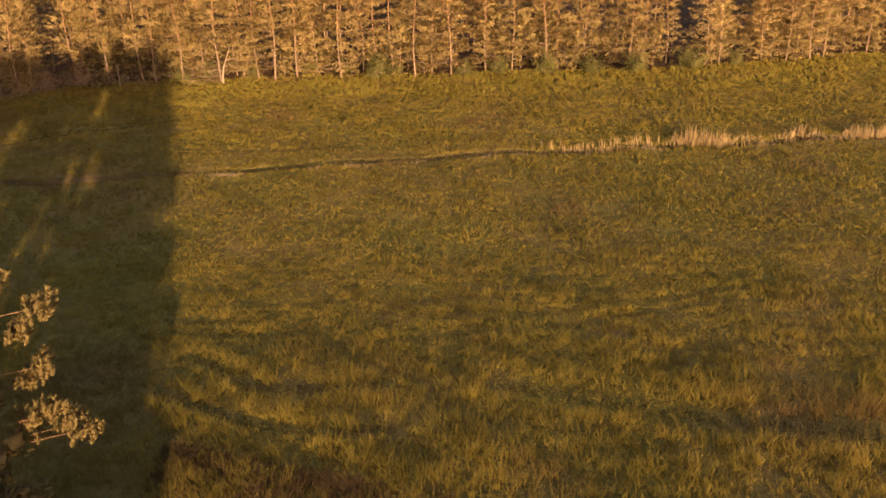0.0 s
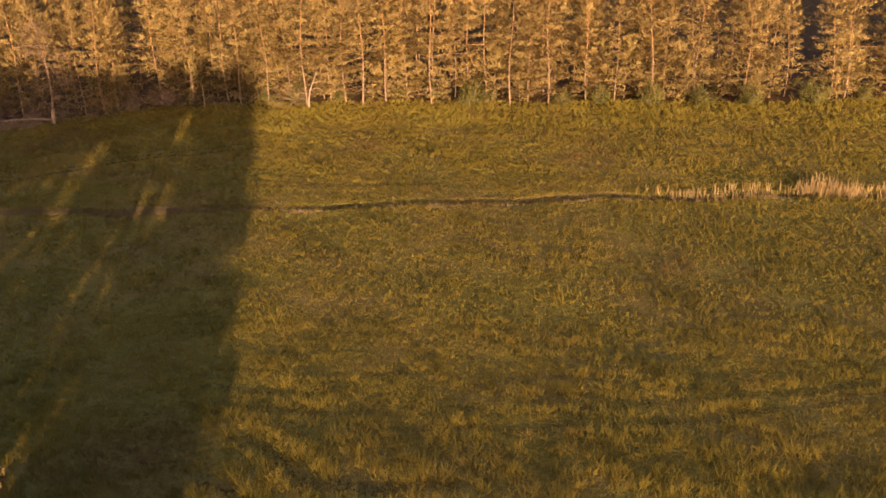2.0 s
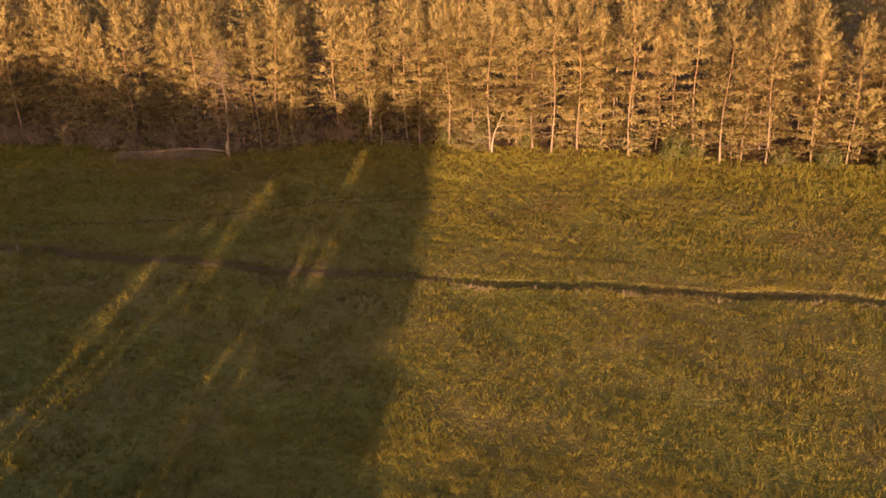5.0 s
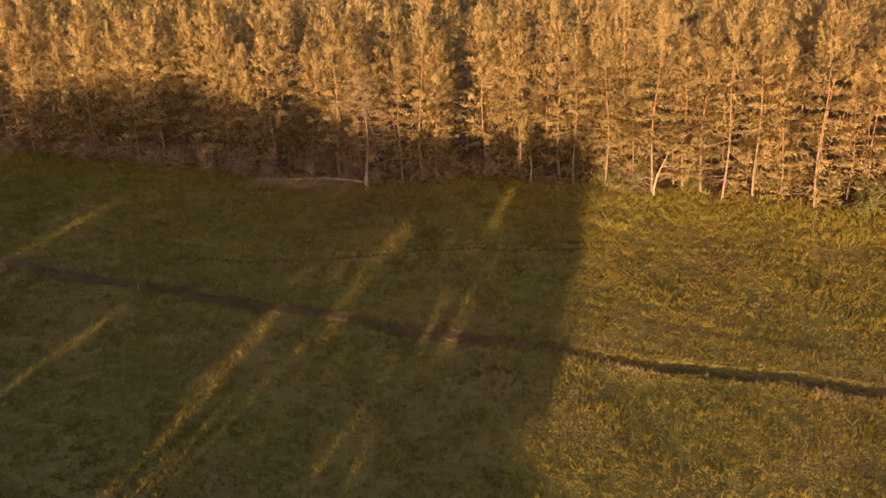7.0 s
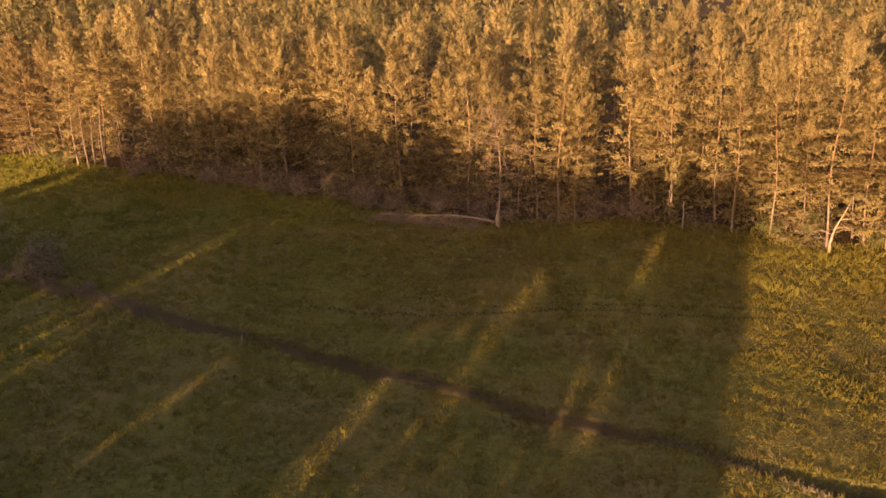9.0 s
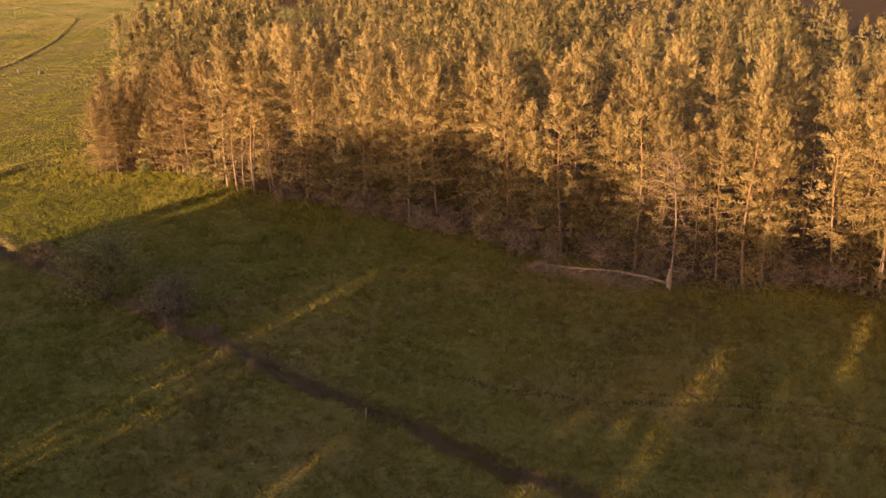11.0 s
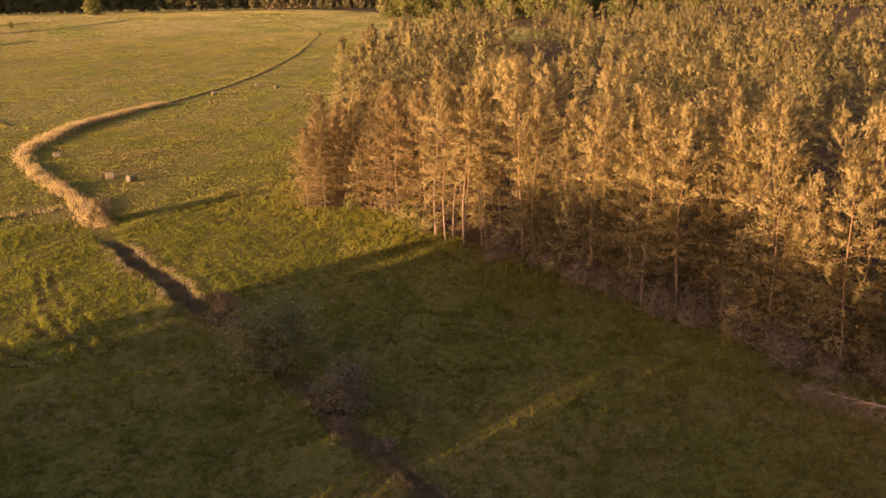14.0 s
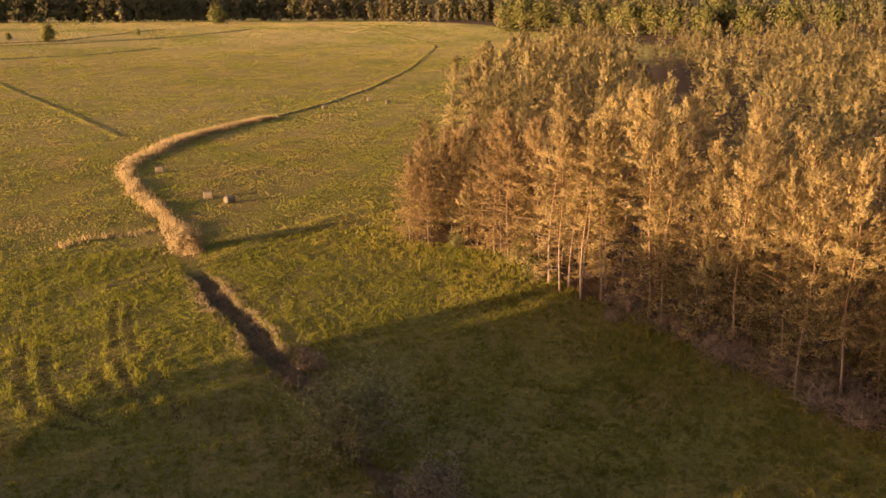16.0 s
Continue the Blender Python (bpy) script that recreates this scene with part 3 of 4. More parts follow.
def ribbon(name, label, category, points, half, profile, material, step=3.0, jitter=0.3):
    """A strip over the ground along points: a profile of (offset, height) across it."""
    rng = np.random.default_rng(len(points))
    c = along(points, step)
    t = np.gradient(c, axis=0)
    t /= np.linalg.norm(t, axis=1)[:, None]
    n = np.stack([-t[:, 1], t[:, 0]], 1)
    v = []
    for o, h in profile:
        q = c + n * (o * half + rng.normal(0, jitter * 0.3, len(c)))[:, None]
        v.append(np.stack([q[:, 0], q[:, 1], ground_z(q[:, 0], q[:, 1]) + h], 1))
    v = np.stack(v, 1).reshape(-1, 3)
    k, m = len(profile), len(c)
    i = (np.arange(m - 1)[:, None] * k + np.arange(k - 1)[None, :]).ravel()
    f = np.stack([i, i + k, i + k + 1, i + 1], 1)
    tagged(new(name, tri_mesh(name, v, f, material, smooth=True)), label, category, kind="structure")


DITCH = [(-1.6, -0.1), (-1.0, 0.2), (-0.6, 0.08), (0.6, 0.08), (1.0, 0.2), (1.6, -0.1)]
BANK = [(-2.0, -0.1), (-0.9, 0.12), (0.0, 0.2), (0.9, 0.12), (2.0, -0.1)]


def build_tracks():
    """Short grass pressed flat by wheels, coloured dull and dark for the shade in the ruts."""
    rng = np.random.default_rng(14)
    lanes = []
    for w, k, flat in TURN_TRACKS + MEADOW_TRACKS:
        c = along(np.array(flat).reshape(-1, 2), 0.02 / w)
        c = c + rng.normal(0, 0.36 * w, c.shape) + 0.15 * np.stack([np.sin(c[:, 1] * 1.7), np.sin(c[:, 0] * 1.3)], 1)
        lanes.append(tufts(rng, c[:, 0], c[:, 1], 2, 0.12, np.full(len(c), 0.11 * k), 0.8))
    tagged(new("pressed_grass", tri_mesh("pressed_grass", *join(lanes), M_PRESSED_SHADE)), "grass pressed flat in wheel tracks, coloured dull and dark for the shade in the ruts", "grass", kind="stuff")


build_tracks()


def build_far_lines():
    rng = np.random.default_rng(8)
    edge = []
    # the last three, broader courses are bands of shade, laid as dark-coloured strips
    for pts, half in (([(-388, 50.4), (-350, 58.5), (-312, 66.1), (-280, 71.8), (-245, 77.3)], 0.5), ([(-268, 114), (-295, 136), (-331, 161), (-401, 205), (-484, 251), (-500, 258), (-529, 260), (-600, 268), (-741, 281)], 0.48),
                      ([(-537, 40), (-555, 90), (-586, 143), (-640, 190)], 1.7), ([(-473, 40), (-494, 91), (-520, 120)], 1.9), ([(-550, 40), (-569, 77), (-649, 139)], 1.6)):
        ribbon("ditch_shade_strip", "dark strip crossing the far meadow, a narrow drainage ditch or a painted band of shade", "ditch", pts, half, DITCH, M_EARTH_SHADE)
        q = along(pts, 0.5)
        q = q + rng.normal(0, 0.7, q.shape) + np.array([0.0, -1.0])
        edge.append(tufts(rng, q[:, 0], q[:, 1], 3, 0.24, np.full(len(q), 0.34), 0.4))
    edge = join(edge)
    tagged(new("ditch_edge_grass", tri_mesh("ditch_edge_grass", *edge, M_GRASS_FAR)), "rough grass along the far drainage ditches and shade strips", "grass", kind="stuff")
    pts = [(-141, 76.6), (-146, 81), (-152, 87.6), (-157, 96), (-161, 105.3)]
    ribbon("grass_bank", "low grassy bank beside the ditch junction", "bank", pts, 1.0, BANK, M_GROUND)
    q = along(pts, 0.06)
    q = q + rng.normal(0, 0.5, q.shape)
    blades = tufts(rng, q[:, 0], q[:, 1], 4, 0.12, 0.26 + 0.16 * wave(q[:, 0], q[:, 1], 1.3), 0.5, ground_z(q[:, 0], q[:, 1]) + 0.08)
    tagged(new("bank_grass", tri_mesh("bank_grass", *blades, M_LUSH)), "green grass growing on the low bank", "grass", kind="stuff")


build_far_lines()


# ---- pines ----
def pad_hearts(rng, p):
    """The dense heart of each needle pad: an uneven eight-sided lump. p: (n, 5, 3) of centre, three half axes, outward way."""
    n = len(p)
    corner = np.array([(1, 0, 0), (-1, 0, 0), (0, 1, 0), (0, -1, 0), (0, 0, 1), (0, 0, -1)], float)
    reach = rng.uniform(0.6, 1.15, (n, 6, 1))
    off = np.einsum("kc,nci->nki", corner, p[:, 1:4]) * reach + rng.normal(0, 0.05, (n, 6, 3))
    v = p[:, None, 0] + off
    nor = off / (np.linalg.norm(off, axis=2)[:, :, None] + 1e-9) * 0.55 + p[:, None, 4] * 0.6 + np.array([0, 0, 0.2])
    nor /= np.linalg.norm(nor, axis=2)[:, :, None] + 1e-9
    tri = np.array([(0, 2, 4), (2, 1, 4), (1, 3, 4), (3, 0, 4), (2, 0, 5), (1, 2, 5), (3, 1, 5), (0, 3, 5)])
    det = np.linalg.det(p[:, 1:4]) < 0
    f = np.where(det[:, None, None], tri[None, :, ::-1], tri[None]) + (np.arange(n) * 6)[:, None, None]
    return v.reshape(-1, 3), f.reshape(-1, 3), nor.reshape(-1, 3)


def pine_data(seed, H, base, R, branches, clumps, blades, spray=(0.45, 0.2), dead=8, bend=0.6, top_taper=0.48, puff=1.0, limb_sides=3, stem_sides=6, stout=0.0052, dense=False):
    """Stem with its limbs, and needle sprays, of one pine. base: where the crown begins, as a part of the height.
    Low boughs carry flat pads of shoots, the top carries upright candles."""
    rng = np.random.default_rng(seed)
    zs = np.linspace(0, H * 0.98, 8)
    az = rng.uniform(0, 6.28)
    k = (zs / H) ** 2 * bend
    stem_xy = np.stack([np.cos(az) * k + 0.16 * np.sin(zs * 0.5 + az), np.sin(az) * k + 0.16 * np.cos(zs * 0.45 + az)], 1)
    stem_xy -= stem_xy[0]
    stem = np.concatenate([stem_xy, zs[:, None]], 1)
    stem[0, 2] = -0.3
    radii = (stout * H) * (1 - zs / H) ** 1.15 + 0.015
    radii[0] *= 1.35
    wood = [tube(stem, radii, stem_sides)]
    at = lambda z: np.array([np.interp(z, zs, stem_xy[:, 0]), np.interp(z, zs, stem_xy[:, 1]), z])
    cen, way, nor, pads = [], [], [], []
    up = np.array([0, 0, 1.0])

    def tuft(q, axis, out, n, size, squash, fat):
        """Needles round a shoot that starts at q and points along axis; squash flattens it into a pad."""
        axis = axis / np.linalg.norm(axis)
        rad = rng.normal(0, 1, (n, 3))
        rad -= (rad @ axis)[:, None] * axis
        rad /= np.linalg.norm(rad, axis=1)[:, None] + 1e-9
        off = rad * (np.abs(rng.normal(0, fat, n)) * size)[:, None]
        off[:, 2] *= squash
        cen.append(q + axis * (rng.uniform(-0.3, 0.55, n) * size)[:, None] + off)
        across = np.cross(axis, up + 0.01)
        across /= np.linalg.norm(across) + 1e-9
        over = np.cross(across, axis)
        over[2] *= squash
        pads.append(np.stack([q + axis * 0.12 * size, axis * 0.42 * size, across * fat * 1.35 * size, over * fat * 1.35 * size, out]))
        way.append(axis * 0.9 + rad * 0.7 + up * 0.25 + rng.normal(0, 0.25, (n, 3)))
        nor.append(rad * 0.32 + axis * 0.15 + out * 0.65 + up * 0.25)

    lop = rng.uniform(0, 6.28)
    tier = H * (0.97 - base) / max(5, round(H * (0.97 - base) / 1.15))
    for b in range(branches):
        t = (b + rng.uniform(0, 1)) / branches
        z = H * (base + (0.96 - base) * t ** 0.9)
        z = 0.25 * z + 0.75 * (np.floor(z / tier) + 0.5) * tier
        prof = min(1.0, 0.62 + 1.7 * t) * (1 - t) ** top_taper + 0.08
        a = b * 2.399 + rng.normal(0, 0.5)
        L = R * prof * rng.uniform(0.55, 1.25) * (1 + 0.25 * math.cos(a - lop))
        el = radians(-10 + 62 * t ** 1.6 + rng.normal(0, 8))
        d = np.array([math.cos(a) * math.cos(el), math.sin(a) * math.cos(el), math.sin(el)])
        p0 = at(z)
        top = float(smooth(t, 0.45, 0.85))
        if limb_sides and b % 2:
            wood.append(tube([p0, p0 + d * L * 0.85 + up * 0.05 * L], [0.010 * L + 0.010, 0.006], limb_sides))
        side = np.cross(d, up)
        side /= np.linalg.norm(side) + 1e-9
        out = np.array([d[0], d[1], 0.0])
        for c in range(clumps):
            f = (c + rng.uniform(0.2, 0.8)) / clumps
            k = rng.choice([-1.0, 1.0]) * rng.uniform(0.03, 0.5) * (1.1 - 0.6 * f)
            q = p0 + d * L * (0.06 + 0.94 * f) + side * k * L + up * (0.06 * L * f * f + rng.normal(0, 0.06))
            shoot = d * (0.9 - 0.4 * top) + side * (1.5 * k) + up * (0.12 + 1.5 * top)
            tuft(q, shoot, out, blades, puff * rng.uniform(0.75, 1.25) * (1 - 0.15 * top), 0.55 + 0.45 * top, 0.26 - 0.09 * top)
    # the leading shoots
    for i in range(5):
        e = rng.normal(0, 0.3, 3) * (i > 0)
        tuft(at(H * (0.985 - 0.022 * i)) + np.array([e[0], e[1], 0]), up + 0.4 * e, e, blades, 0.95 * puff, 1.0, 0.14)
    for i in range(dead):
        z = H * rng.uniform(0.06, base + 0.08)
        a = rng.uniform(0, 6.28)
        L = R * rng.uniform(0.45, 1.0)
        d = np.array([math.cos(a), math.sin(a), rng.uniform(-0.35, 0.15)])
        p0 = at(z)
        wood.append(tube([p0, p0 + d * L * 0.55 + np.array([0, 0, -0.02 * L]), p0 + d * L + np.array([0, 0, -0.15 * L])], [0.03, 0.018, 0.006], 3))
    sprays = cards(rng, np.concatenate(cen), np.concatenate(way), *spray, np.concatenate(nor), 0.15)
    return join(wood), (join([pad_hearts(rng, np.array(pads)), sprays]) if dense else sprays)


def pine_thing(name, label, data, group, needles=None):
    root = new(name)
    root.empty_display_size = 0.5
    part("trunk", tri_mesh("trunk", *data[0], M_BARK, smooth=True), root, "tapered stem with limbs, orange bark higher up")
    part("crown", tri_mesh("crown", *data[1], needles or M_NEEDLE), root, "tufted needles in uneven clumps")
    return tagged(root, label, "tree", group)


def place(x, y, turn=0.0, s=1.0, tilt=0.0):
    return pose(x, y, float(ground_z(x, y)) - 0.05, tilt, 0, turn) @ Matrix.Diagonal((s, s, s, 1))


def again(ob, m):
    """A copy of a thing at the pose m, with the size that m gives."""
    k = ob.scale
    return copy_thing(ob, m @ Matrix.Diagonal((1 / k.x, 1 / k.y, 1 / k.z, 1)))


def build_forest():
    rng = np.random.default_rng(11)
    # jittered sites over the whole wood
    step = 3.5
    gx, gy = np.meshgrid(np.arange(-440, 110, step), np.arange(96, 480, step))
    x = gx.ravel() + rng.uniform(-1.7, 1.7, gx.size)
    y = gy.ravel() + rng.uniform(-1.7, 1.7, gx.size)
    deep = in_forest(x, y)
    # what the camera can see from its way: a fan behind the front
    fan = (y < np.where(x > -75, 200, 150) + np.clip(-x - 5, 0, 400) * 1.08 + 0.3 * np.clip(x, 0, 200)) & (np.hypot(x + 41, y - 60) < 415 + 25 * wave(x, y, 0.02))
    gaps = (wave(x, y, 0.11) + 0.5 * wave(x, y, 0.27) > -0.12) | (deep < 11) | (x > -60)
    fan &= deep < 18 + np.clip((20 - x) * 2.2, 0, 900)
    keep = (deep > 0.6) & fan & gaps & ((deep < 8) | (rng.uniform(0, 1, len(x)) < np.where(deep < 30, 0.56, 0.43)))
    x, y, deep = x[keep], y[keep], deep[keep]
    order = np.argsort(deep)
    x, y, deep = x[order], y[order], deep[order]
    near = (deep < 21) & (x > -158) & (x < 90)
    idx = np.flatnonzero(near)[:280]
    slim = [pine_data(20 + i, 17.8, b, r, 62, 4, 22, (0.32, 0.14), dead=8, puff=1.1) for i, (b, r) in enumerate(((0.12, 3.3), (0.20, 3.0), (0.10, 3.6), (0.25, 3.1)))]
    bushy = [pine_data(40 + i, 16.8, b, r, 66, 4, 22, (0.32, 0.14), dead=6, puff=1.1) for i, (b, r) in enumerate(((0.04, 3.7), (0.07, 3.4), (0.10, 4.0)))]
    kinds = [pine_thing("pine_tree", "slender pine with a bare lower stem and tufted crown", d, "pines of the wood") for d in slim]
    kinds += [pine_thing("pine_tree", "bushy pine with branches reaching down to the grass", d, "pines of the wood") for d in bushy]
    inner = [pine_data(46 + i, 17.6, 0.42, r, 40, 3, 14, (0.42, 0.18), dead=8, puff=1.15) for i, r in enumerate((3.0, 2.7, 3.3))]
    kinds += [pine_thing("pine_tree", "tall pine inside the wood with its crown high up", d, "pines of the wood") for d in inner]
    rusty = [pine_data(49 + i, 16.0, 0.06, r, 64, 4, 22, (0.32, 0.14), dead=10, puff=1.1) for i, r in enumerate((4.0, 4.4))]
    kinds += [pine_thing("pine_tree", "broad rust-brown pine at the corner of the wood", d, "pines of the wood", M_NEEDLE_RUST) for d in rusty]
    used = set()
    fixed = ((-28.4, 118.4, 3, 1.05), (-21.6, 118.7, 2, 1.12), (-3.7, 118.6, 1, 1.0), (-85.5, 111.2, 3, 1.02), (-88.4, 110.0, 1, 0.95), (-116.5, 106.6, 7, 0.98),
             (-45.3, 121.3, 0, 1.0), (-43.5, 120.5, 3, 1.0), (-47.6, 120.6, 1, 1.02), (-115.2, 108.2, 8, 1.0), (-117.8, 108.4, 9, 1.0), (-114.0, 107.4, 7, 0.95), (-113.1, 109.2, 8, 1.0))
    sites = [(fx, fy, k, s) for fx, fy, k, s in fixed]
    for i in idx:
        if min(math.hypot(x[i] - q[0], y[i] - q[1]) for q in fixed) < 1.7 or math.hypot(x[i] + 56.4, y[i] - 109.8) < 2.4 or math.hypot(x[i] + 27.5, y[i] - 117.4) < 2.8 or math.hypot(x[i] + 41.3, y[i] - 118.2) < 2.0:
            continue
        low = (x[i] > -8 and rng.uniform() < 0.85) or (-46 < x[i] <= -8 and rng.uniform() < (0.65 if x[i] < -30 else 0.35)) or (x[i] < -119) or (-111 < x[i] < -48 and rng.uniform() < 0.85)
        k = rng.integers(4, 7) if low and deep[i] < 8 else (rng.integers(0, 4) if deep[i] < 8.5 else rng.integers(7, 10))
        k = rng.integers(10, 12) if x[i] < -121 and deep[i] < 8 else k
        sites.append((x[i], y[i], int(k), rng.uniform(0.72, 1.2) * (1 - 0.26 * float(smooth(-x[i], 122, 140)))))
    for px, py, k, s in sites:
        m = place(px, py, rng.uniform(0, 360), s, rng.normal(0, 0.8))
        if k in used:
            again(kinds[k], m)
        else:
            used.add(k)
            kinds[k].matrix_basis = m
    # young pines between the stems of the edge
    young = [pine_thing("young_pine", "small bushy young pine under the edge trees", pine_data(55 + i, 5.5, 0.03, 2.1, 26, 4, 10, (0.38, 0.17), 0, puff=0.8), "young pines", M_NEEDLE_TOP) for i in range(3)]
    spots = [(px, py) for px, py, k, s in sites if in_forest(px, py) < 12]
    count = 0
    for px, py in spots:
        chance = 0.6 if px < -46 else 0.85
        if rng.uniform() > chance:
            continue
        a = rng.uniform(0, 6.28)
        qx, qy = px + 1.5 * math.cos(a), py + 1.5 * math.sin(a) + 0.8
        if in_forest(qx, qy) < 0.3 or abs(qx + 115.4) < 3.5 or math.hypot(qx + 56.4, qy - 109.8) < 2.0:
            continue
        m = place(qx, qy, rng.uniform(0, 360), rng.uniform(0.5, 1.4) * (1.2 if qx < -30 else 1.0))
        if count < 3:
            young[count].matrix_basis = m
        else:
            again(young[count % 3], m)
        count += 1
    # the rest of the wood, joined: fuller trees close by, lighter ones far away
    rest = np.ones(len(x), bool)
    rest[idx] = False
    x, y = x[rest], y[rest]
    r = np.hypot(x + 41, y - 60)
    levels = ((0, 85, [pine_data(60 + i, 17.0, 0.30, 2.7, 38, 3, 13, (0.38, 0.17), 0, 0.3, 0.7, limb_sides=0, stem_sides=4, puff=1.2) for i in range(4)]),
              (85, 150, [pine_data(70 + i, 17.0, 0.40, 3.0, 34, 2, 15, (0.44, 0.20), 0, 0.3, 0.7, limb_sides=0, puff=1.25) for i in range(4)]),
              (150, 900, [pine_data(80 + i, 17.0, 0.46, 3.4, 24, 1, 12, (0.72, 0.36), 0, 0.3, 0.6, limb_sides=0, puff=1.4) for i in range(4)]))
    thin = (r < 200) | (rng.uniform(0, 1, len(r)) < 0.9)
    x, y, r = x[thin], y[thin], r[thin]
    crowns, stems = [], []
    for lo, hi, kinds_far in levels:
        for i in np.flatnonzero((r >= lo) & (r < hi)):
            trunk, crown = kinds_far[rng.integers(0, 4)]
            a, s = rng.uniform(0, 6.28), rng.uniform(0.62, 1.2)
            turn = np.array([[math.cos(a), -math.sin(a), 0], [math.sin(a), math.cos(a), 0], [0, 0, 1]]) * s
            at = np.array([x[i], y[i], float(ground_z(x[i], y[i]))])
            crowns.append((crown[0] @ turn.T + at, crown[1], crown[2] @ turn.T / s))
            if lo == 0:
                stems.append((trunk[0] @ turn.T + at, trunk[1]))
    crowns = join(crowns)
    woods = tagged(new("pine_wood", None), "deep wood of pines with sunlit tufted tops", "wood", kind="stuff")
    part("crowns", tri_mesh("crowns", *crowns, M_NEEDLE_TOP), woods)
    v, f = join(stems)
    part("stems", tri_mesh("stems", v, f, M_BARK, smooth=True), woods)


build_forest()


# ---- the pines beside the meadow that throw the long shadows ----
# gaps through which the low sun shines: across the shadows from, to, and the heights between them
SHADE_GAPS = [(-58.2, -57.5, 6.9, 7.9), (-55.2, -53.9, 10.8, 12.9), (-53.4, -52.1, 9.2, 11.3), (-52.0, -50.6, 7.8, 9.7), (-49.9, -48.7, 5.6, 8.1),
              (-38.3, -36.9, 8.6, 10.8), (-37.0, -35.6, 6.2, 8.8), (-26.2, -24.3, 6.2, 8.8), (-23.5, -22.1, 4.6, 6.4), (-21.7, -19.3, 7.2, 11.2),
              (-16.2, -14.6, 5.2, 7.5), (-14.6, -13.4, 8.4, 10.0), (-13.4, -11.8, 10.2, 13.2), (-12.4, -10.9, 6.8, 9.8)]


def shade_top(u):
    """How high the row of pines reaches."""
    return float(np.interp(-u, [5, 8, 14, 20, 26, 32, 38, 45, 54, 62, 70, 79, 84], [15.8, 16.6, 16.5, 16.6, 17.4, 18.0, 19.0, 20.4, 21.5, 21.7, 21.4, 19.6, 16.8]))


def shade_rows():
    """Places in the row: across and along the shadows, height, crown radius, shape (0 full to the ground, 1 high crown,
    2 the one close to the camera, 3 bare to half its height, 4 a small crown on top, 5 thin and half bare)."""
    rng = np.random.default_rng(16)
    rows = [(-6.3, 6, 17.6, 2.1, 0), (-6.9, 23.5, 17.6, 3.3, 2), (-7.5, 2, 18.6, 3.1, 0), (-8.6, 13, 17.2, 2.0, 0),
            (-82.8, 9, 21.2, 2.4, 3), (-84.2, 18, 18.6, 1.8, 3), (-87.9, 30, 12.3, 2.4, 1)]
    fall = math.tan(radians(SUN_EL))
    edges = [-81.5] + [u for g in SHADE_GAPS for u in g[:2]] + [-9.2]
    for u0, u1 in zip(edges[::2], edges[1::2]):
        wide = u1 - u0
        if wide < 0.25:
            continue
        n = max(1, round(wide / 2.3))
        for k in range(n):
            u = u0 + wide * (k + 0.5) / n
            for s in (17, 23) if wide > 1.0 else (20,):
                s = s + rng.uniform(-1.5, 1.5)
                rows.append((u, s, shade_top(u) + rng.uniform(-0.3, 0.3) - (s - 20) * fall, 0.85 * max(wide / n, 0.8), 0))
    for u0, u1, low, high in SHADE_GAPS:
        u, r = (u0 + u1) / 2, 0.64 * (u1 - u0)
        rows.append((u, 21, low, r, 0))
        top = shade_top(u)
        share = high / (top + 0.6)
        if share > 0.74:
            continue
        if u1 - u0 > 2.2:
            rows.append((u, 24, top - 1.0, r * 1.3, 5))
        kind = 4 if share > 0.62 else 1 if share > 0.48 else 3
        rows.append((u, 19, min(high / {1: 0.54, 3: 0.41, 4: 0.69}[kind], top + 0.6), r * 1.15, kind))
        if kind != 4:
            rows.append((u, 26, top - 0.75, r * 1.15, 4))
    return rows


def add_boughs(tree):
    """Longer boughs on one side of a pine, each ending in a fan of upright shoots."""
    rng = np.random.default_rng(98)
    wood, cen, way, nor = [tree[0]], [], [], []
    for reach, z, wide in ((2.7, 15.5, 0.34), (2.05, 14.8, 0.36), (1.6, 16.1, 0.3), (2.5, 13.9, 0.4), (2.0, 13.4, 0.3), (2.35, 12.5, 0.5), (1.8, 12.1, 0.4), (3.15, 11.9, 0.36), (2.7, 12.0, 0.3), (1.1, 12.9, 0.3)):
        y, z = rng.normal(0, 0.3), z * 20.0 / 17.6
        wood.append(tube([(reach * 0.5, y * 0.5, z - 0.3), (reach * 0.7, y * 0.7, z - 0.2), (reach * 0.9, y, z - 0.1)], [0.014, 0.010, 0.004], 5))
        for k in range(24):
            q = np.array([reach - 0.1, y, z]) + rng.normal(0, 1, 3) * np.array([wide * 0.5, 0.25, wide * 0.36])
            axis = np.array([0.25, 0, 1.0]) + rng.normal(0, 0.25, 3)
            axis /= np.linalg.norm(axis)
            n = 46
            rad = rng.normal(0, 1, (n, 3))
            rad -= (rad @ axis)[:, None] * axis
            rad /= np.linalg.norm(rad, axis=1)[:, None]
            cen.append(q + axis * rng.uniform(-0.14, 0.16, n)[:, None] + rad * 0.035)
            way.append(axis + rad * 0.7 + rng.normal(0, 0.2, (n, 3)))
            nor.append(rad + axis * 0.3)
    return join(wood), join([tree[1], cards(rng, np.concatenate(cen), np.concatenate(way), 0.15, 0.05, np.concatenate(nor))])


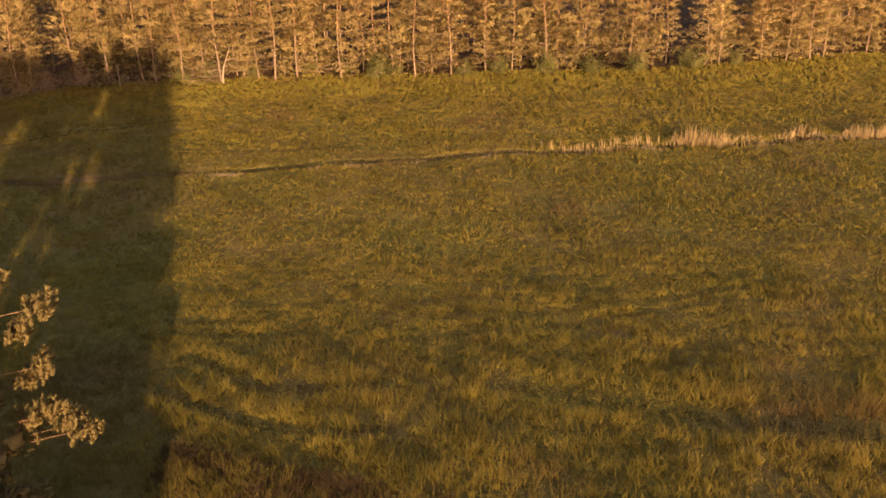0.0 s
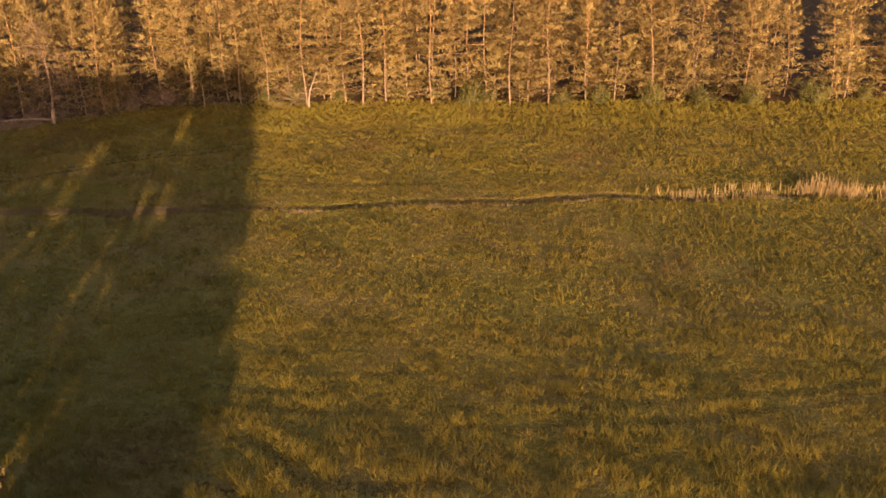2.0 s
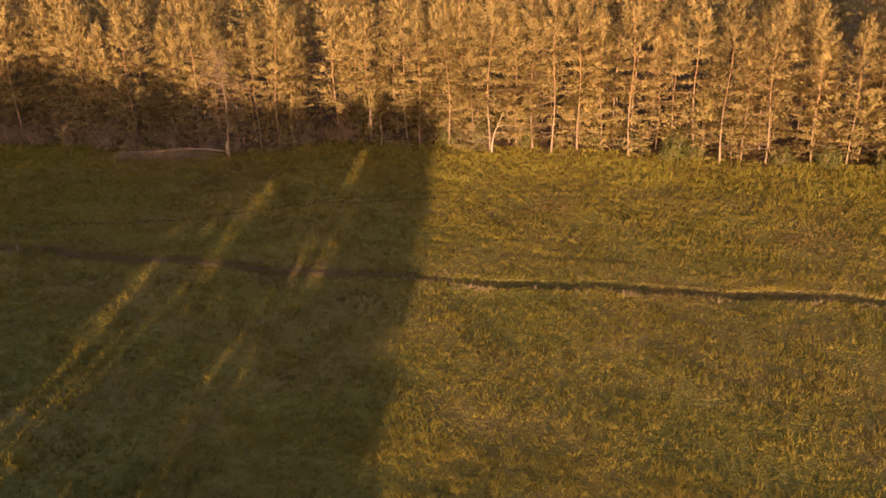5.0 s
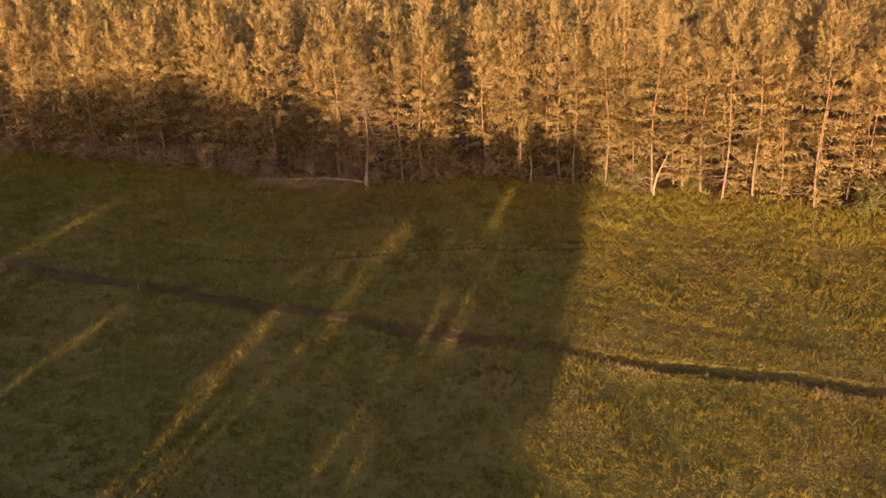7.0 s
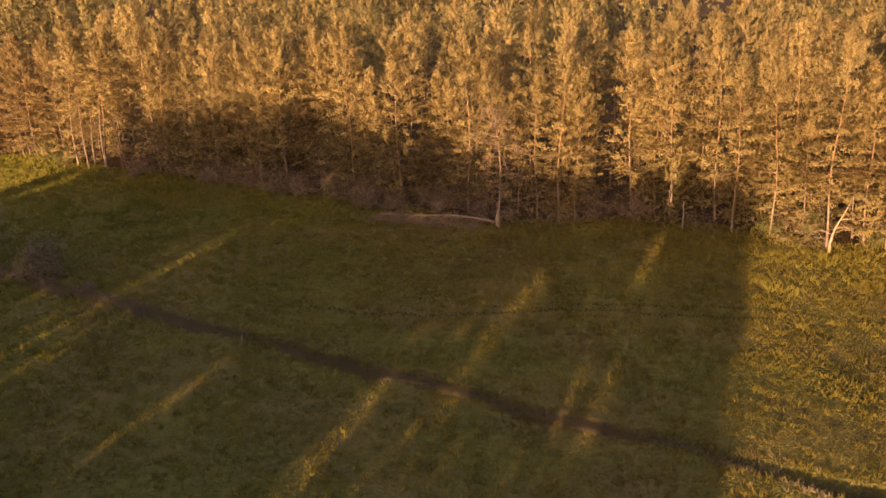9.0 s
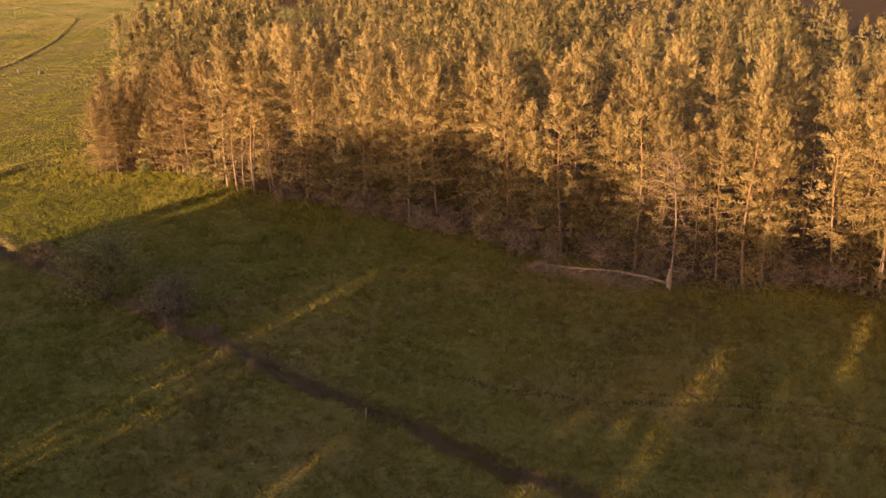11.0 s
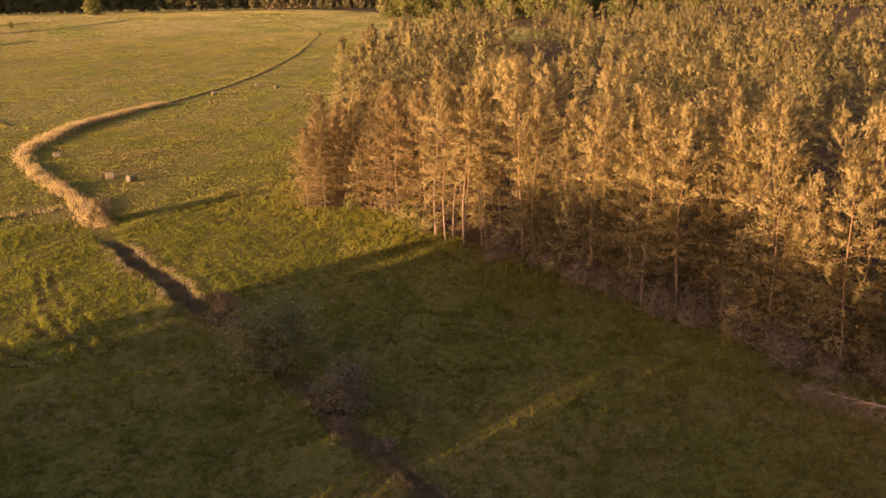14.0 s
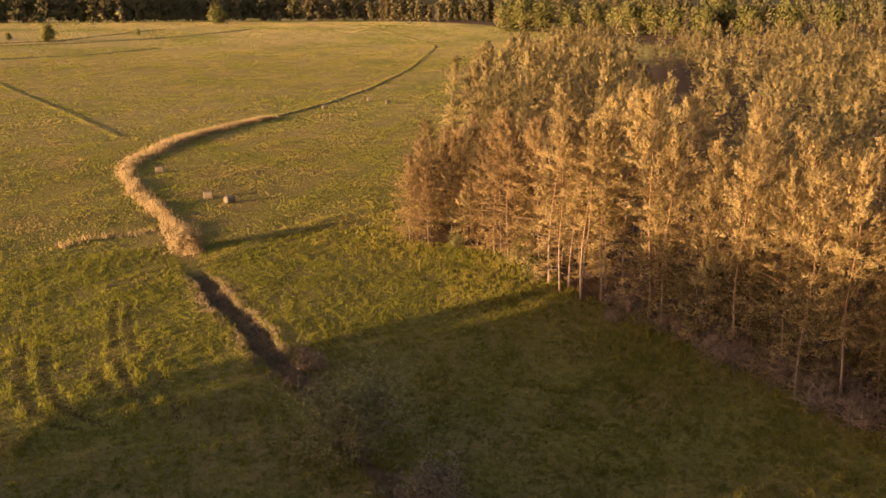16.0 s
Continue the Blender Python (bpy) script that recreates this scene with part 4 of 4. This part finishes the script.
def build_shade_pines():
    rng = np.random.default_rng(17)
    full = [pine_data(90 + i, 20.0, 0.02, 3.3, 50, 3, 4, (1.0, 0.6), 2, 0.1, 0.30, 3.2, 0, dense=True) for i in range(3)]
    tall = pine_data(97, 20.0, 0.56, 3.3, 36, 3, 4, (1.0, 0.6), 6, 0.1, 0.25, 3.2, 0, dense=True)
    lifted = pine_data(96, 20.0, 0.43, 3.3, 42, 3, 4, (1.0, 0.6), 6, 0.1, 0.25, 3.2, 0, dense=True)
    close = add_boughs(pine_data(99, 20.0, 0.03, 3.1, 66, 8, 30, (0.26, 0.085), 0, 0.3, 0.6, 0.8, limb_sides=0, dense=True))
    crest = pine_data(95, 20.0, 0.70, 3.3, 30, 3, 4, (1.0, 0.6), 6, 0.1, 0.2, 3.2, 0, dense=True)
    thin = pine_data(94, 20.0, 0.10, 3.3, 40, 2, 6, (1.0, 0.5), 10, 0.1, 0.25, 3.2, 3)
    made = {}
    for i, (u, s, h, r, kind) in enumerate(shade_rows()):
        p = TO_N * u + TO_S * s
        m = pose(p.x, p.y, float(ground_z(p.x, p.y)) - 0.05, 0, 0, SUN_YAW if kind == 2 else rng.uniform(0, 360)) @ Matrix.Diagonal((r / 3.3, r / 3.3, h / 20.0, 1))
        key = i % 3 if kind == 0 else kind + 2
        if key in made:
            again(made[key], m)
            continue
        label = ("tall dense pine beside the meadow, sunlit on one side", "tall pine with a high crown over a bare stem", "tall pine close by, its branch tips lit by the sun", "tall pine bare to half its height", "tall pine with a bare stem and a small crown on top", "thin half-bare pine between the dense ones")[kind]
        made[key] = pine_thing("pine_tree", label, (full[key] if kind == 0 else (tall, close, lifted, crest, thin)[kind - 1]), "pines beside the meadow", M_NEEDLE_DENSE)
        made[key].matrix_basis = m


build_shade_pines()


# ---- bushes, broad-leaved trees ----
def leaf_tree_data(seed, H, R, trunk_h, limbs_n, per, spray, stems=1, flat=1.0):
    rng = np.random.default_rng(seed)
    wood, cen, way, nor = [], [], [], []
    for s in range(stems):
        a = s * 6.28 / max(stems, 1) + rng.uniform(0, 1)
        lean = 0.0 if stems == 1 else 0.22
        foot = np.array([math.cos(a), math.sin(a), 0]) * (0.25 if stems > 1 else 0)
        top = foot + np.array([math.cos(a) * lean * H, math.sin(a) * lean * H, H * 0.72])
        mid = (foot + top) / 2 + rng.normal(0, 0.1, 3)
        foot[2] = -0.3
        wood.append(tube([foot, mid, top], [0.022 * H / math.sqrt(stems), 0.014 * H / math.sqrt(stems), 0.02], 6))
        for b in range(limbs_n // stems):
            t = rng.uniform(trunk_h, 1.0)
            p0 = foot + (top - foot) * t
            el = rng.uniform(-0.2, 1.2)
            a2 = rng.uniform(0, 6.28)
            L = R * rng.uniform(0.45, 1.05) * (1.15 - 0.55 * t)
            d = np.array([math.cos(a2) * math.cos(el), math.sin(a2) * math.cos(el), math.sin(el) * flat])
            wood.append(tube([p0, p0 + d * L * 0.5 + np.array([0, 0, 0.05 * L]), p0 + d * L], [0.05, 0.03, 0.01], 3))
            for c in range(3):
                q = p0 + d * L * (0.45 + 0.3 * c) + rng.normal(0, 0.13 * R, 3)
                off = rng.normal(0, 1, (per, 3)) * R * 0.13
                cen.append(q + off)
                way.append(off + rng.normal(0, 0.12 * R, (per, 3)) + np.array([0, 0, 0.1]))
                nor.append(off / (R * 0.13) + d * 1.2 + np.array([0, 0, 0.3]))
    return join(wood), cards(rng, np.concatenate(cen), np.concatenate(way), *spray, np.concatenate(nor))


def leaf_tree(name, label, category, data, m, leaf=None, group="", bark=None):
    root = new(name)
    part("trunk", tri_mesh("trunk", *data[0], bark or M_BARE), root, "branching grey-brown wood")
    part("crown", tri_mesh("crown", *data[1], leaf or M_LEAF), root, "loose leafy clumps")
    root.matrix_basis = m
    return tagged(root, label, category, group)


def build_bushes():
    big = leaf_tree_data(201, 6.4, 3.7, 0.34, 84, 24, (0.26, 0.13), 7)
    leaf_tree("willow_bush", "many-stemmed grey-green bush standing in the ditch", "bush", big, place(-91.8, 77.2), M_BUSH, "ditch bushes")
    small = leaf_tree_data(202, 2.4, 2.4, 0.1, 56, 20, (0.22, 0.10), 7)
    leaf_tree("willow_bush", "low spreading pale twiggy bush on the ditch bank", "bush", small, place(-83.6, 78.8, 0, 1.15), M_THATCH, "ditch bushes")
    dry = leaf_tree_data(203, 1.9, 1.3, 0.1, 40, 12, (0.25, 0.06), 6)
    for x, y, s in ((-107.3, 78.6, 1.0), (-80.5, 77.4, 0.8), (-76.5, 78.2, 0.7), (-104.5, 76.4, 0.6)):
        leaf_tree("dry_bush", "dry bare twiggy shrub on the ditch bank", "bush", dry, place(x, y, x * 40, s), M_TWIG, "ditch bushes")
    reedy = leaf_tree_data(204, 2.9, 1.8, 0.1, 60, 24, (0.4, 0.08), 8)
    leaf_tree("dry_bush", "pale dry bush at the end of the reed belt", "bush", reedy, place(-147.5, 75.2), M_REED, "ditch bushes")
    under = leaf_tree_data(205, 2.2, 1.7, 0.05, 40, 26, (0.2, 0.1), 5)
    rng = np.random.default_rng(31)
    for x, d in ((-34, 2.0), (-31, 4.5), (-25, 3.0), (-17.5, 5.0), (-13, 4.0), (-8.5, 1.2), (-6.5, 2.4), (2.5, 1.0), (7, 1.5), (13, 1.0), (18.5, 0.6), (24, 1.2), (31, 1.0), (37, 1.4), (-128, 1.0), (-123, 0.6), (-137, 1.0)):
        y = float(np.interp(x, FRONT[:, 0], FRONT[:, 1])) + d
        leaf_tree("undergrowth_bush", "low green bush under the edge pines", "bush", under, place(x, y, rng.uniform(0, 360), rng.uniform(0.7, 1.15)), M_LEAF, "undergrowth")
    brush = leaf_tree_data(206, 1.8, 1.8, 0.05, 36, 9, (0.5, 0.05), 6)
    for i in range(44):
        x = -111 + 64.5 * (i + rng.uniform(0, 1)) / 44
        y = float(np.interp(x, FRONT[:, 0], FRONT[:, 1])) + rng.uniform(-1.4, 4.5)
        if math.hypot(x + 56.4, y - 109.8) > 1.2 and not (-69 < x < -56 and y < 110.6):
            leaf_tree("dead_brush", "low tangle of reddish-brown dead twigs", "brush", brush, place(x, y, rng.uniform(0, 360), rng.uniform(0.6, 1.35)), M_TWIG, "dead brush")


build_bushes()


def build_far_trees():
    rng = np.random.default_rng(41)
    kinds = [leaf_tree_data(210 + i, 14, 7.4, 0.12, 84, 18, (1.0, 0.7)) for i in range(3)]
    made = []
    for x, y, s in ((-580, 343, 1.0), (-572, 350, 1.1), (-563, 358, 1.05), (-556, 372, 0.8), (-551, 388, 0.95), (-537, 395, 0.9), (-521, 393, 1.05), (-515, 405, 1.1), (-500, 410, 0.9),
                    (-490, 425, 1.0), (-500, 445, 1.2), (-480, 450, 1.0), (-470, 470, 1.1), (-455, 490, 1.0), (-560.5, 70.2, 0.62), (-719, 184.8, 0.95), (-575, 52, 0.25), (-600, 118, 0.25)):
        k = len(made) % 3
        m = place(x, y, rng.uniform(0, 360), s * (1.3 if y > 300 else 1.0))
        if len(made) < 3:
            made.append(leaf_tree("broadleaf_tree", "rounded leafy tree standing on the far meadow", "tree", kinds[k], m, group="far meadow trees"))
        else:
            made.append(again(made[k], m))
    # the woods that close the far side of the field
    line = along([(-736, 0), (-752, 118), (-792, 215), (-800, 320), (-760, 430), (-690, 530), (-600, 600), (-440, 660)], 5.5)
    far_kinds = [leaf_tree_data(220 + i, 22, 5.2, 0.1, 34, 5, (1.9, 1.2)) for i in range(4)]
    crowns, stems = [], []
    for row in range(2):
        for p in line:
            q = p + rng.normal(0, 1.6, 2) + np.array([-7.0, 2.0]) * row
            crown = far_kinds[rng.integers(0, 4)][1]
            a, s = rng.uniform(0, 6.28), rng.uniform(0.75, 1.2) * (1 + 0.08 * row)
            turn = np.array([[math.cos(a), -math.sin(a), 0], [math.sin(a), math.cos(a), 0], [0, 0, 1]]) * s
            at = np.array([q[0], q[1], float(ground_z(q[0], q[1]))])
            crowns.append((crown[0] @ turn.T + at, crown[1], crown[2] @ turn.T / s))
            if row == 0:
                stems.append(tube([at, at + (0, 0, 9.0 * s), at + (0, 0, 16.0 * s)], [0.3, 0.22, 0.08], 4))
    woods = tagged(new("far_woods", None), "dark mixed woods closing the far side of the field", "wood", kind="stuff")
    crowns = join(crowns)
    part("crowns", tri_mesh("crowns", *crowns, M_FAR_LEAF), woods)
    v, f = join(stems)
    part("stems", tri_mesh("stems", v, f, M_BARK), woods)


build_far_trees()


# ---- the broken pine and its fallen stem, dead wood at the wood's edge ----
def build_dead_wood():
    rng = np.random.default_rng(51)
    root = new("broken_pine")
    wood, needles = pine_data(300, 14.2, 0.60, 2.8, 26, 3, 14, (0.36, 0.15), dead=0, puff=0.9)
    part("trunk", tri_mesh("trunk", *wood, M_DEAD_SHADE, smooth=True), root, "bleached stem that has lost much of its bark")
    part("crown", tri_mesh("crown", *needles, M_NEEDLE), root, "thin remains of a crown at the top")
    cen, way = [], []
    for i in range(34):
        z = 2.2 + 9.6 * i / 34
        a = i * 2.4 + rng.normal(0, 0.3)
        L = rng.uniform(1.6, 3.3) * (1 if z < 9.5 else 0.75)
        d = np.array([math.cos(a), math.sin(a), 0.0])
        p0 = np.array([0, 0.03, z + rng.normal(0, 0.15)])
        mid, end = p0 + d * L * 0.5 + np.array([0, 0, rng.uniform(0, 0.35)]), p0 + d * L + np.array([0, 0, rng.uniform(-0.9, 0.25)])
        limb = [tube([p0, mid, end], [0.028, 0.018, 0.006], 4)]
        for k in range(6):
            q = mid + (end - mid) * rng.uniform(-0.3, 1)
            e = q + d * rng.uniform(0.1, 0.5) + rng.normal(0, 0.35, 3)
            limb.append(tube([q, e], [0.014, 0.004], 3))
        part("limb", tri_mesh("limb", *join(limb), M_DEAD_SHADE), root, "bare bleached limb")
        n = 26 if z < 8 else 70
        t = rng.uniform(0.35, 1.0, n)
        cen.append(p0 + (end - p0) * t[:, None] + rng.normal(0, 0.22, (n, 3)))
        way.append(d + rng.normal(0, 0.7, (n, 3)))
    cen = np.concatenate(cen)
    part("twig_tangle", tri_mesh("twig_tangle", *cards(rng, cen, np.concatenate(way), 0.42, 0.03), M_TWIG), root, "dry reddish twigs on the dead limbs")
    part("splinter", tri_mesh("splinter", *tube([(-0.1, -0.12, 0.3), (-0.12, -0.1, 1.0), (-0.05, -0.08, 1.9)], [0.13, 0.15, 0.03], 6), M_DEAD), root, "pale torn wood where the stem split")
    root.matrix_basis = place(-56.4, 109.8)
    tagged(root, "half-dead broken pine with bare bleached limbs and split foot", "tree")
    root = new("fallen_pine")
    pts = [(0, 0, 0.7), (-1.9, -0.15, 0.85), (-4.6, -0.5, 0.85), (-7.2, -1.2, 0.68), (-9.6, -1.9, 0.6), (-12.2, -2.6, 0.58)]
    part("trunk", tri_mesh("trunk", *tube(pts, [0.13, 0.10, 0.08, 0.06, 0.038, 0.012], 7), M_DEAD_SHADE, smooth=True), root, "bleached barkless stem")
    for i in range(30):
        t = 0.10 + 0.88 * i / 30
        p0 = np.array([np.interp(t, np.linspace(0, 1, 6), [q[k] for q in pts]) for k in range(3)])
        s = -1 if i % 3 else 1
        d = np.array([-0.45 + rng.normal(0, 0.2), s * rng.uniform(0.4, 0.8), 0])
        end = p0 + d * rng.uniform(1.0, 1.9)
        end[2] = 0.02 if s < 0 else 0.8
        part("limb", tri_mesh("limb", *tube([p0, (p0 + end) / 2 + np.array([-0.15, 0, 0.18]), end], [0.042, 0.028, 0.008], 4), M_DEAD_SHADE), root)
    q = rng.uniform(0, 1, 2600)
    tw = np.stack([-1.0 - 11.5 * q, -0.2 - 1.9 * q + rng.normal(-0.5, 0.8, 2600), np.abs(rng.normal(0.12, 0.22, 2600)) + 0.05], 1)
    part("tangle", tri_mesh("tangle", *cards(rng, tw, rng.normal(0, 1, (2600, 3)) * (1, 1, 0.6), 0.5, 0.035), M_TWIG), root, "tangle of dry reddish-brown twigs")
    root.matrix_basis = place(-56.7, 109.55)
    tagged(root, "fallen bleached pine stem still hinged on its stump", "fallen tree")
    # dry brushwood under the edge of the wood
    n = 30000
    x, y = rng.uniform(-108, -28, n), rng.uniform(106, 124, n)
    deep = in_forest(x, y)
    keep = (deep > -1.8 + 1.2 * smooth(np.abs(x + 62), 8, 16)) & (deep < 4.5) & (wave(x, y, 0.6) + rng.normal(0, 0.4, n) > -0.25)
    x, y = x[keep], y[keep]
    at = np.stack([x, y, ground_z(x, y) + np.abs(rng.normal(0, 1, len(x))) * (0.45 + 0.3 * np.clip(deep[keep], 0, 4)) + 0.05], 1)
    tagged(new("brushwood", tri_mesh("brushwood", *cards(rng, at, rng.normal(0, 1, (len(x), 3)) * (1, 1, 0.7), 0.75, 0.05), M_WEED)), "dry pale brushwood along the foot of the wood", "brushwood", kind="stuff")
    # white forked dead tree at the sunlit edge
    root = new("dead_forked_tree")
    part("trunk", tri_mesh("trunk", *tube([(0, 0, -0.3), (0.05, 0, 1.0), (0.35, -0.1, 2.3), (1.1, -0.2, 4.0), (1.5, -0.25, 5.0)], [0.15, 0.11, 0.075, 0.04, 0.012], 7), M_DEAD, smooth=True), root)
    for k, pts in enumerate(([(0.35, -0.1, 2.3), (1.2, -0.2, 2.6), (2.2, -0.3, 2.1)], [(0.2, 0, 1.7), (-0.7, -0.2, 2.0), (-1.6, -0.3, 1.7)], [(0.7, -0.1, 3.1), (1.6, 0, 3.3), (2.3, 0.1, 2.9)])):
        part("branch", tri_mesh("branch", *tube(pts, [0.04, 0.028, 0.008], 5), M_DEAD), root)
    root.matrix_basis = place(-28.0, 117.4)
    tagged(root, "small white dead tree with forked bare branches", "tree")
    stub = tagged(new("birch_stub", tri_mesh("birch_stub", *tube([(0, 0, -0.2), (0.03, 0, 1.4), (0.0, 0.02, 2.8)], [0.075, 0.065, 0.045], 8), M_DEAD, smooth=True)), "thin white broken birch stem standing upright", "stump")
    stub.matrix_basis = place(-41.3, 118.2)
    post = tagged(new("wooden_stake", tri_mesh("wooden_stake", *tube([(0, 0, -0.2), (0.05, 0, 0.4), (0.12, 0, 0.8)], [0.045, 0.04, 0.035], 6), M_DEAD, smooth=True)), "short pale wooden stake beside the ditch", "stake")
    post.matrix_basis = place(-57.4, 78.0 - 0.6)


build_dead_wood()


# ---- hay bales ----
def bale_mesh():
    bm = bmesh.new()
    bmesh.ops.create_cone(bm, cap_ends=True, segments=28, radius1=0.56, radius2=0.56, depth=1.4)
    rim = [e for e in bm.edges if len(e.link_faces) == 2 and e.calc_face_angle(0) > 1.0]
    bmesh.ops.bevel(bm, geom=rim, offset=0.07, segments=2, affect="EDGES")
    bmesh.ops.subdivide_edges(bm, edges=[e for e in bm.edges if abs(e.verts[0].co.z - e.verts[1].co.z) > 0.8], cuts=9)
    for v in bm.verts:
        k = 1 + 0.02 * math.sin(v.co.z * 23) + 0.025 * noise.noise(v.co * 3.0)
        v.co.x *= k
        v.co.y *= k
        if v.co.y < -0.46:
            v.co.y = -0.46 - (abs(v.co.y) - 0.46) * 0.35
    bmesh.ops.rotate(bm, verts=bm.verts, matrix=Matrix.Rotation(radians(90), 3, "X"))
    for f in bm.faces:
        f.smooth = True
    me = bpy.data.meshes.new("hay_bale")
    bm.to_mesh(me)
    bm.free()
    me.materials.append(M_BALE)
    return me


def build_bales():
    me = bale_mesh()
    low = min(v.co.z for v in me.vertices)
    for x, y, turn in ((-175.8, 82.6, -12), (-171.5, 84.8, 22), (-200.3, 78.8, -5), (-284, 132.5, 8), (-301, 151.2, -4), (-290.3, 153, 14)):
        b = tagged(new("hay_bale", me), "round pale wrapped hay bale lying in the meadow", "hay bale", "hay bales")
        b.matrix_basis = pose(x, y, float(ground_z(x, y)) - low - 0.03, 0, 0, turn)


build_bales()
